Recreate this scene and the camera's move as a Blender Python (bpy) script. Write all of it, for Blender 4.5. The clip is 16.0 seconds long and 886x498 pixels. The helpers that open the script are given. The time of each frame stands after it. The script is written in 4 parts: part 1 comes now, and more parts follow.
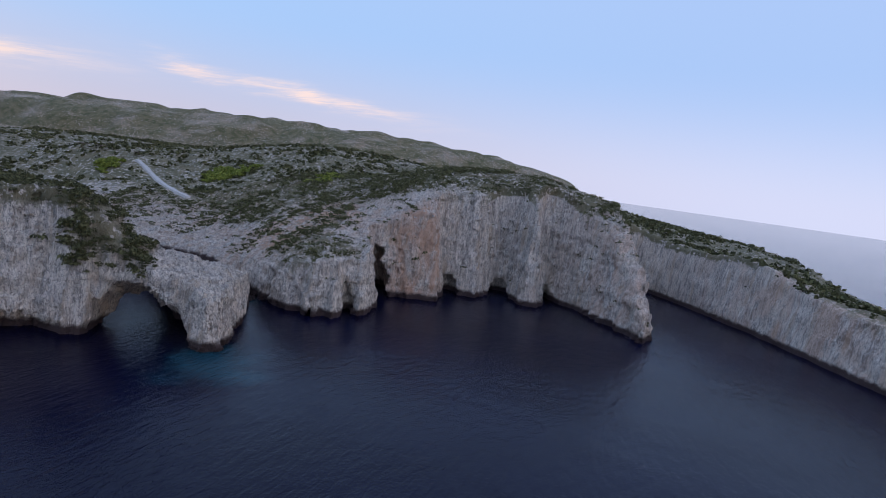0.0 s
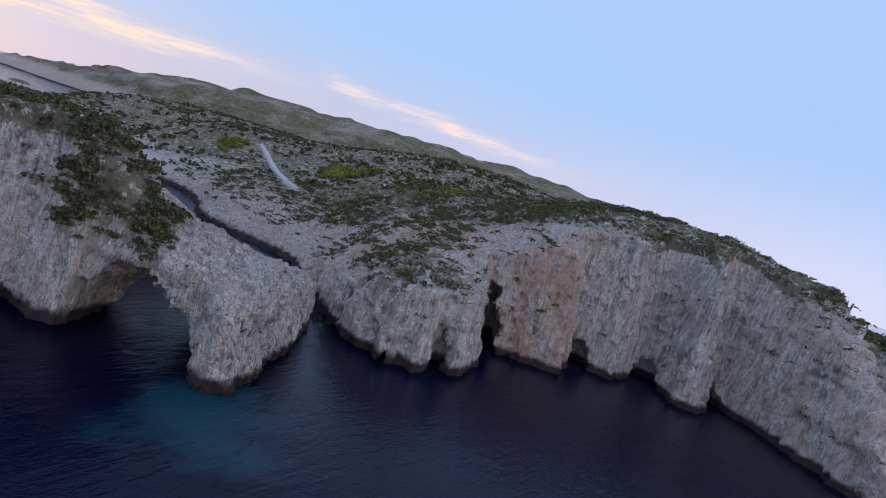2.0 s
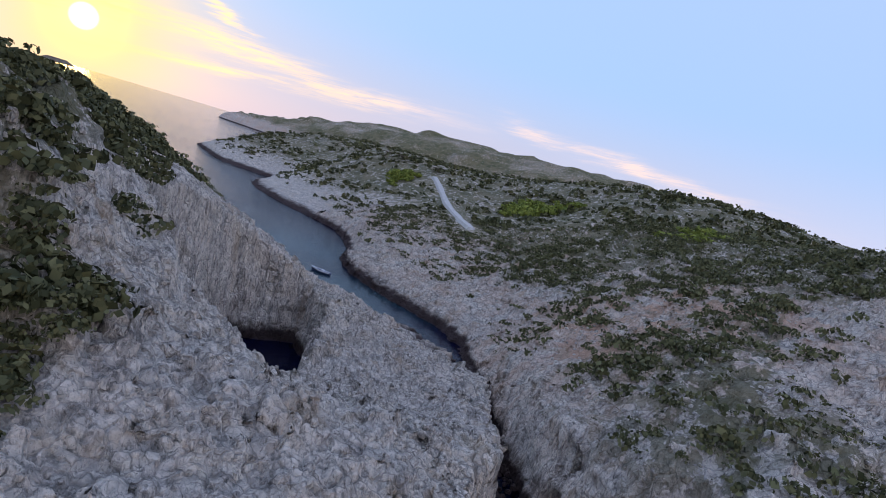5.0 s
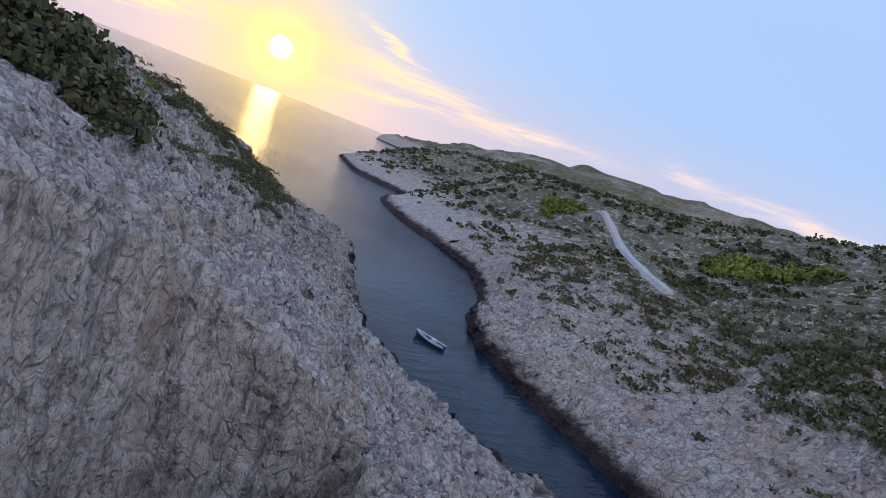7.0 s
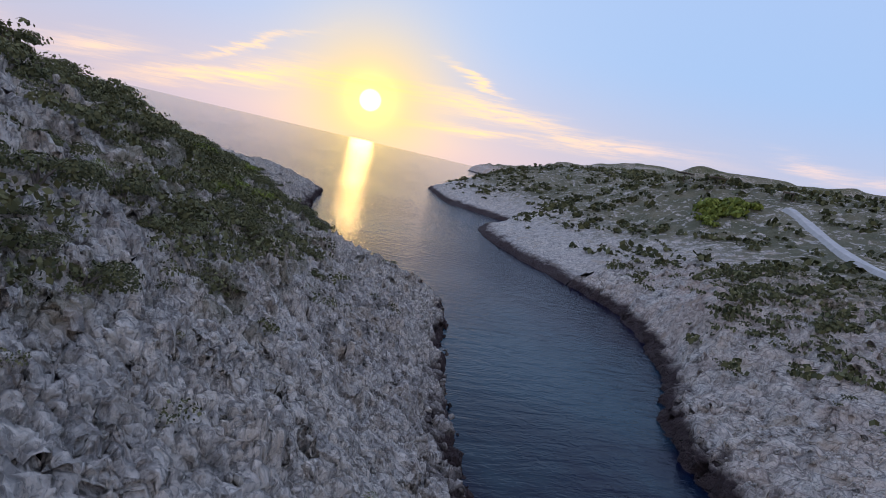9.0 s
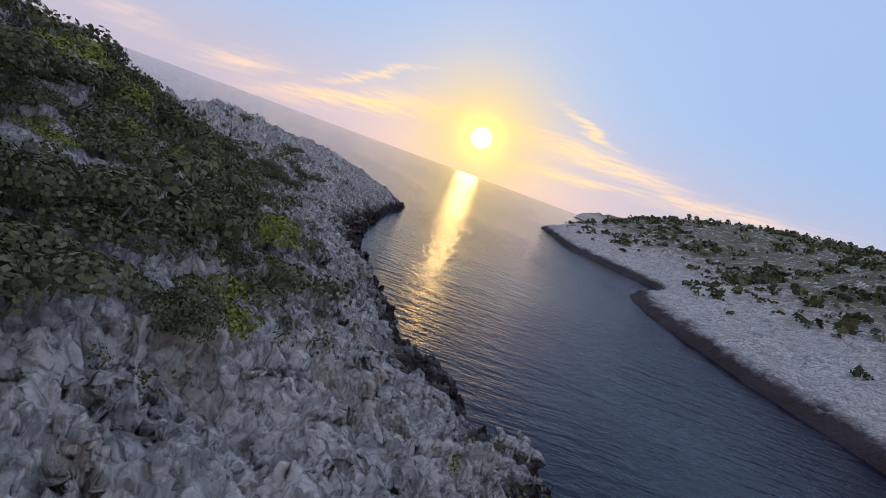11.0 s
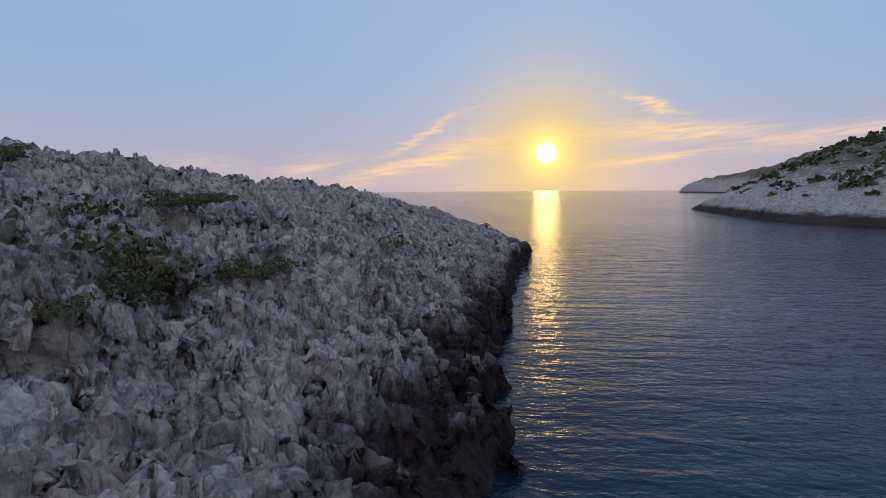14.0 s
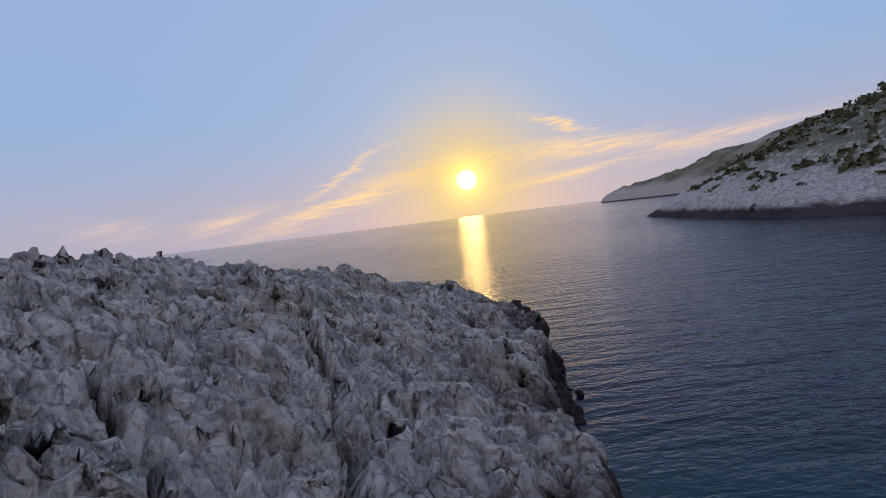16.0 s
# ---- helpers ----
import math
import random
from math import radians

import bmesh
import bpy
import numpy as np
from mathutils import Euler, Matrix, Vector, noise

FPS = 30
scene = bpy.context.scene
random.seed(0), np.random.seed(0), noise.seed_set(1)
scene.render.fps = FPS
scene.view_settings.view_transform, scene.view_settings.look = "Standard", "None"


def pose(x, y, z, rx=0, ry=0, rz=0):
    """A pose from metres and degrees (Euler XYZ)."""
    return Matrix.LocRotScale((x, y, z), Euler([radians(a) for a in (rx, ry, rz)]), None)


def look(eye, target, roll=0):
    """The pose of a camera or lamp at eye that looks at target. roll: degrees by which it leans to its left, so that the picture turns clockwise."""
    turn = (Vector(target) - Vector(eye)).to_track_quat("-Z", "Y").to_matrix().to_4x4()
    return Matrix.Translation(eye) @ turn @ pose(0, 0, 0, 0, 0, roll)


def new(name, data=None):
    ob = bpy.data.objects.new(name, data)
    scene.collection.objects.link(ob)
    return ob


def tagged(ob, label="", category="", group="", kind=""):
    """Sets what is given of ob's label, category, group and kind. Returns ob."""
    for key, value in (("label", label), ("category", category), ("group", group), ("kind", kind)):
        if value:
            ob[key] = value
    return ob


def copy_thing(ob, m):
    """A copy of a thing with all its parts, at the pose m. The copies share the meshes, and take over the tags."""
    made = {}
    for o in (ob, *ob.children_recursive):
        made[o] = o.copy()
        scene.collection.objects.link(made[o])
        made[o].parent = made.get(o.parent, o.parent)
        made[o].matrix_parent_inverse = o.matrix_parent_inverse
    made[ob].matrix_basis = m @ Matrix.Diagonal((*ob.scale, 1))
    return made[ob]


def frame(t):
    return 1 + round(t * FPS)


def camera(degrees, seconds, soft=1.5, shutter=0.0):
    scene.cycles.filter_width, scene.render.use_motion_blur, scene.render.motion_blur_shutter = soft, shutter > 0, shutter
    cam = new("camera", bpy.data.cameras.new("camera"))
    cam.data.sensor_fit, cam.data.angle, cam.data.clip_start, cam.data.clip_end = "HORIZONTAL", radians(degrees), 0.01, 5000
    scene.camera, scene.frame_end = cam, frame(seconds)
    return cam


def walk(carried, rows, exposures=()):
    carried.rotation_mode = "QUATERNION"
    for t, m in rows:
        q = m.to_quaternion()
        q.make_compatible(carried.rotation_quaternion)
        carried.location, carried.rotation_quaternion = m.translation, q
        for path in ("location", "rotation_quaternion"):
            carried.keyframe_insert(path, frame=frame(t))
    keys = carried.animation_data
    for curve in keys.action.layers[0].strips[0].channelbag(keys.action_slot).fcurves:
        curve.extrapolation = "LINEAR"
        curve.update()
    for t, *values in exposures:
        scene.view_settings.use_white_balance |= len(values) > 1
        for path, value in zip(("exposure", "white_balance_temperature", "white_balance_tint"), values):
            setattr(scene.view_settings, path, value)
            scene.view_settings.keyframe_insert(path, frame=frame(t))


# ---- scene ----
cam = camera(76.0, 16.0, soft=0.85)
# seconds, eye in metres, pitch, roll, heading
FLIGHT = [
    (0.00, 0.00, 0.00, 49.46, -7.73, -7.76, 0.09),
    (0.50, -1.56, 14.99, 47.17, -7.94, -13.55, 3.15),
    (1.00, -3.14, 29.41, 44.95, -8.52, -12.52, 7.25),
    (1.50, -4.98, 42.26, 42.96, -7.05, -13.62, 9.62),
    (2.00, -6.77, 54.02, 41.15, -6.61, -17.39, 13.17),
    (2.50, -8.83, 64.91, 39.58, -6.39, -18.66, 17.32),
    (3.00, -11.18, 74.67, 38.24, -7.35, -16.90, 21.11),
    (3.20, -12.29, 78.54, 37.79, -7.12, -17.57, 21.91),
    (5.30, -45.59, 130.76, 34.01, -7.89, -17.65, 33.53),
    (5.50, -49.08, 135.79, 33.43, -7.88, -19.24, 34.44),
    (6.00, -58.21, 148.31, 31.92, -8.85, -19.96, 38.87),
    (6.50, -68.93, 160.06, 30.55, -9.48, -18.42, 43.25),
    (7.00, -79.69, 170.76, 28.73, -9.59, -21.17, 47.24),
    (7.50, -89.87, 179.98, 26.76, -10.01, -19.69, 50.67),
    (8.00, -99.52, 188.01, 25.20, -10.71, -16.25, 53.34),
    (8.50, -109.02, 195.46, 23.75, -10.25, -14.70, 55.51),
    (9.00, -118.33, 201.96, 22.43, -9.31, -13.21, 56.77),
    (9.89, -144.84, 215.59, 18.83, -8.89, -18.84, 61.71),
    (10.61, -168.18, 227.23, 15.65, -8.82, -20.15, 65.40),
    (11.50, -195.37, 239.96, 12.10, -8.83, -19.12, 70.52),
    (12.00, -206.14, 243.25, 10.96, -9.17, -16.66, 72.80),
    (12.50, -216.00, 245.87, 10.26, -8.36, -15.22, 73.69),
    (13.00, -225.79, 247.84, 9.59, -9.16, -15.34, 75.29),
    (13.50, -235.24, 249.79, 8.68, -8.33, -7.92, 76.38),
    (14.00, -244.46, 251.97, 8.08, -5.89, 0.37, 75.16),
    (14.50, -253.09, 254.14, 7.97, -5.41, 2.87, 73.10),
    (15.00, -260.96, 256.12, 7.91, -4.81, 5.78, 72.32),
    (15.50, -269.14, 258.85, 7.99, -3.87, 10.44, 70.24),
    (16.00, -277.70, 261.38, 8.15, -3.03, 7.02, 67.73),
]
walk(cam, [(t, pose(x, y, z, 90 + p, r, h)) for t, x, y, z, p, r, h in FLIGHT],
     [(0, 0.35, 6700, 10), (5.5, 0.47, 6800, 11), (7.5, 0.37, 6850, 12), (9, 0.32, 6900, 12), (11.5, 0.18, 6900, 12), (13, 0.0, 6900, 12), (14.5, -0.12, 6900, 12), (16, -0.08, 6900, 12)])

U = 0.6  # the plan below is drawn in units of 0.6 m

# ---------------------------------------------------------------- world and sun
SUN_HEADING, SUN_HEIGHT = 64.9, 3.6
SUN_DIR = Vector((-math.sin(radians(SUN_HEADING)) * math.cos(radians(SUN_HEIGHT)),
                  math.cos(radians(SUN_HEADING)) * math.cos(radians(SUN_HEIGHT)), math.sin(radians(SUN_HEIGHT))))


class Nodes:
    """Short hand for a node tree."""

    def __init__(self, tree):
        self.tree = tree

    def put(self, value, socket):
        if isinstance(value, bpy.types.NodeSocket):
            self.tree.links.new(value, socket)
        elif value is not None:
            socket.default_value = value

    def node(self, kind):
        return self.tree.nodes.new(kind)

    def math(self, op, a, b=None, c=None, clamp=False):
        n = self.node("ShaderNodeMath")
        n.operation, n.use_clamp = op, clamp
        for v, s in zip((a, b, c), n.inputs):
            self.put(v, s)
        return n.outputs[0]

    def vec(self, op, a, b=None, out=0):
        n = self.node("ShaderNodeVectorMath")
        n.operation = op
        self.put(a, n.inputs[0])
        self.put(b, n.inputs[1])
        return n.outputs[out]

    def ramp(self, value, a, b, c=0.0, d=1.0, smooth=True):
        n = self.node("ShaderNodeMapRange")
        n.interpolation_type = "SMOOTHSTEP" if smooth else "LINEAR"
        for v, s in zip((value, a, b, c, d), n.inputs):
            self.put(v, s)
        return n.outputs[0]

    def mix(self, f, a, b, blend="MIX"):
        n = self.node("ShaderNodeMix")
        n.data_type, n.blend_type = "RGBA", blend
        self.put(f, n.inputs[0])
        self.put((*a, 1) if isinstance(a, tuple) else a, n.inputs[6])
        self.put((*b, 1) if isinstance(b, tuple) else b, n.inputs[7])
        return n.outputs[2]

    def noise(self, vector, scale, detail=4.0, rough=0.55, distort=0.0):
        n = self.node("ShaderNodeTexNoise")
        self.put(vector, n.inputs["Vector"])
        n.inputs["Scale"].default_value, n.inputs["Detail"].default_value = scale, detail
        n.inputs["Roughness"].default_value, n.inputs["Distortion"].default_value = rough, distort
        return n.outputs[0]

    def noise_colour(self, vector, scale):
        n = self.node("ShaderNodeTexNoise")
        self.put(vector, n.inputs["Vector"])
        n.inputs["Scale"].default_value = scale
        return n.outputs[1]

    def stretch(self, vector, x, y, z):
        return self.vec("MULTIPLY", vector, (x, y, z))


# heading from the sun and height in degrees, half length, half thickness, rise, density
STREAKS = [(13, 2.7, 8.0, 0.75, -0.26, 0.85), (2, 4.9, 8.0, 1.0, -0.08, 0.85), (-12, 5.3, 8.0, 0.9, 0.03, 0.8), (-10, 2.9, 8.0, 0.4, -0.10, 0.7),
           (-24, 4.6, 8.0, 0.75, -0.04, 0.75), (12, 5.6, 4.5, 0.42, -0.48, 0.6), (24, 2.2, 3.5, 0.8, -0.2, 0.7), (33, 2.4, 3.5, 0.9, 0.1, 0.45),
           (-9.8, 7.8, 2.2, 0.5, 0.35, 0.85), (-51, 5.3, 9.0, 0.6, 0.07, 0.75), (-41, 6.0, 3.0, 0.6, 0.1, 0.7)]


def make_world():
    world = bpy.data.worlds.new("evening_sky")
    scene.world = world
    world.use_nodes = True
    world.node_tree.nodes.clear()
    n = Nodes(world.node_tree)
    d = n.vec("NORMALIZE", n.node("ShaderNodeTexCoord").outputs["Generated"])
    xyz = n.node("ShaderNodeSeparateXYZ")
    n.put(d, xyz.inputs[0])
    up = xyz.outputs[2]
    near = n.vec("DOT_PRODUCT", d, tuple(SUN_DIR), out=1)
    sky = n.node("ShaderNodeTexSky")
    sky.sky_type, sky.sun_disc = "NISHITA", False
    sky.sun_elevation, sky.sun_rotation = radians(SUN_HEIGHT), radians(-SUN_HEADING)
    sky.air_density, sky.dust_density, sky.ozone_density = 1.0, 1.0, 2.0
    air = n.vec("SCALE", sky.outputs[0])
    air.node.inputs["Scale"].default_value = 0.10
    # clear evening air: pale lilac at the horizon, blue above
    low = n.mix(n.ramp(near, -0.2, 0.9), (0.63, 0.68, 0.93), (0.54, 0.53, 0.70))
    mid = n.mix(n.ramp(near, -0.2, 0.95), (0.38, 0.55, 0.91), (0.36, 0.56, 0.92))
    clear = n.mix(n.ramp(up, 0.0, 0.22), low, mid)
    clear = n.mix(n.ramp(up, 0.15, 0.8), clear, (0.42, 0.56, 0.92))
    # the pale glow of the air opposite the sun, unseen, added to brighten the cliffs
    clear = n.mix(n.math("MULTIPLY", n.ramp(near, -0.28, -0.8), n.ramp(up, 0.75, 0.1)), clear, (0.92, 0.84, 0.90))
    clear = n.mix(0.08, clear, air)
    # thin high cloud in streaks round the sun, by degrees from the sun's heading and above the horizon
    h = radians(SUN_HEADING)
    ahead = n.vec("DOT_PRODUCT", d, (-math.sin(h), math.cos(h), 0), out=1)
    aside = n.vec("DOT_PRODUCT", d, (-math.cos(h), -math.sin(h), 0), out=1)
    az = n.math("MULTIPLY", n.math("ARCTAN2", aside, ahead), 57.296)
    el = n.math("MULTIPLY", n.math("ARCSINE", up), 57.296)
    joined = n.node("ShaderNodeCombineXYZ")
    n.put(n.math("ADD", n.math("MULTIPLY", az, 0.10), n.math("MULTIPLY", el, 0.05)), joined.inputs[0])
    n.put(n.math("ADD", n.math("MULTIPLY", el, 0.75), n.math("MULTIPLY", az, 0.06)), joined.inputs[1])
    flat = joined.outputs[0]
    az = n.math("ADD", az, n.math("MULTIPLY", n.math("SUBTRACT", n.noise(flat, 1.3, 4, 0.6), 0.5), 7.0))
    el = n.math("ADD", el, n.math("MULTIPLY", n.math("SUBTRACT", n.noise(n.vec("ADD", flat, (7, 3, 1)), 1.6, 5, 0.62), 0.5), 2.4))
    cloud = None
    for c_az, c_el, long, thick, slope, dense in STREAKS:
        du = n.math("SUBTRACT", az, c_az)
        dv = n.math("SUBTRACT", n.math("SUBTRACT", el, c_el), n.math("MULTIPLY", du, slope))
        q = n.math("ADD", n.math("POWER", n.math("ABSOLUTE", n.math("DIVIDE", du, long)), 2.0), n.math("POWER", n.math("ABSOLUTE", n.math("DIVIDE", dv, thick)), 2.0))
        one = n.math("MULTIPLY", n.math("EXPONENT", n.math("MULTIPLY", q, -1.0)), dense)
        cloud = one if cloud is None else n.math("MAXIMUM", cloud, one)
    wisp = n.noise(n.stretch(flat, 1.6, 2.6, 1.0), 1.6, 6.0, 0.65, 0.6)
    cloud = n.math("MULTIPLY", cloud, n.ramp(wisp, 0.30, 0.62, 0.25, 1.0))
    cloud_colour = n.mix(n.ramp(near, 0.86, 0.992), (0.98, 0.74, 0.66), (1.35, 0.90, 0.42))
    clear = n.mix(cloud, clear, cloud_colour)
    # the sun and the light air round it
    halo = n.math("POWER", n.math("MAXIMUM", near, 0.0), 1500.0)
    wide = n.math("POWER", n.math("MAXIMUM", near, 0.0), 130.0)
    far = n.math("POWER", n.math("MAXIMUM", near, 0.0), 14.0)
    disc = n.ramp(near, math.cos(radians(1.15)), math.cos(radians(0.85)))
    glow = n.mix(n.math("MULTIPLY", wide, 0.85), clear, (1.0, 0.74, 0.27))
    glow = n.mix(1.0, glow, n.mix(far, (0.0, 0.0, 0.0), (0.05, 0.03, 0.0)), "ADD")
    glow = n.mix(1.0, glow, n.mix(halo, (0.0, 0.0, 0.0), (0.8, 0.6, 0.1)), "ADD")
    glow = n.mix(disc, glow, (2.6, 2.2, 1.2))
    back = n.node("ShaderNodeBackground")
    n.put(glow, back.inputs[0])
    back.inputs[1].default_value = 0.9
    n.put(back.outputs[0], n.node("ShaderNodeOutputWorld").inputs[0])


make_world()
sun_data = bpy.data.lights.new("sun", "SUN")
sun_data.energy, sun_data.angle, sun_data.color = 0.024, radians(2.4), (1.0, 0.60, 0.2)
sun = new("sun", sun_data)
sun.matrix_world = look(SUN_DIR * 100, (0, 0, 0))


# ---------------------------------------------------------------- materials
def material(name):
    m = bpy.data.materials.new(name)
    m.use_nodes = True
    m.node_tree.nodes.clear()
    n = Nodes(m.node_tree)
    shader = n.node("ShaderNodeBsdfPrincipled")
    n.put(shader.outputs[0], n.node("ShaderNodeOutputMaterial").inputs[0])
    return m, n, shader


def bumped(n, shader, height, strength, distance):
    b = n.node("ShaderNodeBump")
    b.inputs["Strength"].default_value, b.inputs["Distance"].default_value = strength, distance
    n.put(height, b.inputs["Height"])
    n.put(b.outputs[0], shader.inputs["Normal"])


def plain(name, colour, rough=0.7, metal=0.0, vary=0.25, scale=2.0):
    m, n, s = material(name)
    p = n.node("ShaderNodeTexCoord").outputs["Object"]
    f = n.math("ADD", n.math("MULTIPLY", n.noise(p, scale), 0.6), n.math("MULTIPLY", n.noise(p, scale * 9), 0.4))
    dark = tuple(c * (1 - vary) for c in colour)
    lite = tuple(min(1, c * (1 + vary)) for c in colour)
    n.put(n.mix(n.ramp(f, 0.3, 0.7), dark, lite), s.inputs["Base Color"])
    s.inputs["Roughness"].default_value, s.inputs["Metallic"].default_value = rough, metal
    return m


def limestone():
    m, n, s = material("limestone")
    geometry = n.node("ShaderNodeNewGeometry")
    p = geometry.outputs["Position"]
    slope = n.node("ShaderNodeSeparateXYZ")
    n.put(geometry.outputs["True Normal"], slope.inputs[0])
    level = n.ramp(n.math("ABSOLUTE", slope.outputs[2]), 0.25, 0.6, 0.25, 1.0)
    tint = n.node("ShaderNodeAttribute")
    tint.attribute_name = "cover"
    parts = n.node("ShaderNodeSeparateColor")
    n.put(tint.outputs["Color"], parts.inputs[0])
    scrub, rust, _ = parts.outputs
    pos = n.node("ShaderNodeSeparateXYZ")
    n.put(p, pos.inputs[0])
    broad = n.noise(p, 0.055, 5, 0.6)
    grain = n.noise(p, 0.9, 8, 0.7)
    drip = n.noise(n.stretch(p, 0.42, 0.42, 0.035), 1.0, 5, 0.65, 0.15)
    strata = n.noise(n.stretch(p, 0.03, 0.03, 0.75), 1.0, 4, 0.6, 0.4)
    c = n.mix(n.ramp(broad, 0.35, 0.68), (0.70, 0.62, 0.56), (0.84, 0.735, 0.63))
    c = n.mix(n.math("MULTIPLY", n.ramp(drip, 0.48, 0.60), n.ramp(level, 0.25, 1.0, 0.85, 0.5)), c, (0.30, 0.285, 0.275))
    c = n.mix(n.math("MULTIPLY", n.ramp(strata, 0.5, 0.72), 0.35), c, (0.58, 0.50, 0.42))
    fine_drip = n.noise(n.stretch(p, 1.5, 1.5, 0.13), 1.0, 5, 0.7)
    c = n.mix(n.math("MULTIPLY", n.ramp(fine_drip, 0.50, 0.62), n.ramp(level, 0.25, 1.0, 0.7, 0.3)), c, (0.22, 0.205, 0.195))
    pale = n.noise(n.stretch(p, 0.9, 0.9, 0.09), 1.0, 5, 0.65)
    c = n.mix(n.math("MULTIPLY", n.ramp(pale, 0.50, 0.60), n.ramp(level, 0.25, 1.0, 0.8, 0.2)), c, (0.90, 0.83, 0.745))
    c = n.mix(n.math("MULTIPLY", n.ramp(grain, 0.44, 0.58), 0.6), c, (0.86, 0.78, 0.70))
    warp = n.vec("ADD", p, n.vec("MULTIPLY", n.noise_colour(p, 0.9), (0.7, 0.7, 0.7)))
    a = radians(35)
    turned = n.node("ShaderNodeCombineXYZ")
    n.put(n.vec("DOT_PRODUCT", warp, (math.cos(a), math.sin(a), 0), out=1), turned.inputs[0])
    n.put(n.vec("DOT_PRODUCT", warp, (-math.sin(a), math.cos(a), 0), out=1), turned.inputs[1])
    n.put(pos.outputs[2], turned.inputs[2])
    lines = []
    for x, y, z, wide in ((0.62, 1.0, 0.30, 0.08), (1.7, 2.3, 0.8, 0.11)):
        crack = n.node("ShaderNodeTexVoronoi")
        crack.feature = "DISTANCE_TO_EDGE"
        crack.inputs["Scale"].default_value = 1.0
        n.put(n.stretch(turned.outputs[0], x, y, z), crack.inputs["Vector"])
        lines.append(n.ramp(crack.outputs["Distance"], 0.01, wide))
    line, hair = lines
    # joints coloured dark: lichen and soil lodged there, plus painted-in crevice shade
    c = n.mix(n.math("MULTIPLY", n.math("SUBTRACT", 1.0, line), n.math("MULTIPLY", level, n.ramp(broad, 0.35, 0.6, 0.35, 0.6))), c, (0.17, 0.155, 0.15))
    c = n.mix(n.math("MULTIPLY", n.math("SUBTRACT", 1.0, hair), n.math("MULTIPLY", level, n.ramp(grain, 0.40, 0.60, 0.12, 0.38))), c, (0.20, 0.185, 0.175))
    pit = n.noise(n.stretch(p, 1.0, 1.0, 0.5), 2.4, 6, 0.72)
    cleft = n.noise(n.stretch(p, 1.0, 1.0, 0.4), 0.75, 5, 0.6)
    # shade put into the colour: hollows of the bump relief are mixed darker
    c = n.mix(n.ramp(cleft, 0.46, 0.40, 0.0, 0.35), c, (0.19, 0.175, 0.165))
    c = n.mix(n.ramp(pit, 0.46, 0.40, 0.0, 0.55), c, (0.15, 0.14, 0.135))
    ochre = n.noise(n.stretch(p, 0.28, 0.28, 0.03), 1.0, 4, 0.6)
    c = n.mix(n.ramp(ochre, 0.54, 0.68, 0.0, 0.5), c, (0.54, 0.41, 0.29))
    orange = n.math("MULTIPLY", rust, n.ramp(n.noise(n.stretch(p, 0.13, 0.13, 0.05), 1.0, 6, 0.65, 0.8), 0.36, 0.62))
    c = n.mix(n.math("MULTIPLY", orange, 0.8), c, (0.62, 0.37, 0.25))
    green = n.math("MULTIPLY", scrub, n.ramp(n.math("ADD", n.noise(p, 0.42, 6, 0.7), n.math("MULTIPLY", scrub, 0.16)), 0.565, 0.615))
    c = n.mix(n.math("MULTIPLY", green, 0.9), c, n.mix(n.ramp(n.noise(p, 0.12), 0.35, 0.65), (0.12, 0.12, 0.06), (0.22, 0.19, 0.11)))
    # weed and salt line of the tide
    edge = n.math("ADD", pos.outputs[2], n.math("MULTIPLY", n.math("SUBTRACT", n.noise(p, 0.35, 5, 0.7), 0.5), 3.0))
    c = n.mix(n.ramp(edge, 3.0, 1.4), c, (0.07, 0.047, 0.046))
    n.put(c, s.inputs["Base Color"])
    s.inputs["Roughness"].default_value = 0.88
    s.inputs["Specular IOR Level"].default_value = 0.25
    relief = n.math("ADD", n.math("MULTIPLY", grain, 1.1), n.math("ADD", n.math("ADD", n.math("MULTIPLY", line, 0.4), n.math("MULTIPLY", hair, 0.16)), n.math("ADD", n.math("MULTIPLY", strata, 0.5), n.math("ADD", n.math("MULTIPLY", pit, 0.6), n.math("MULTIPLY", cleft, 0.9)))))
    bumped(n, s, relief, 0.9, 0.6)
    return m


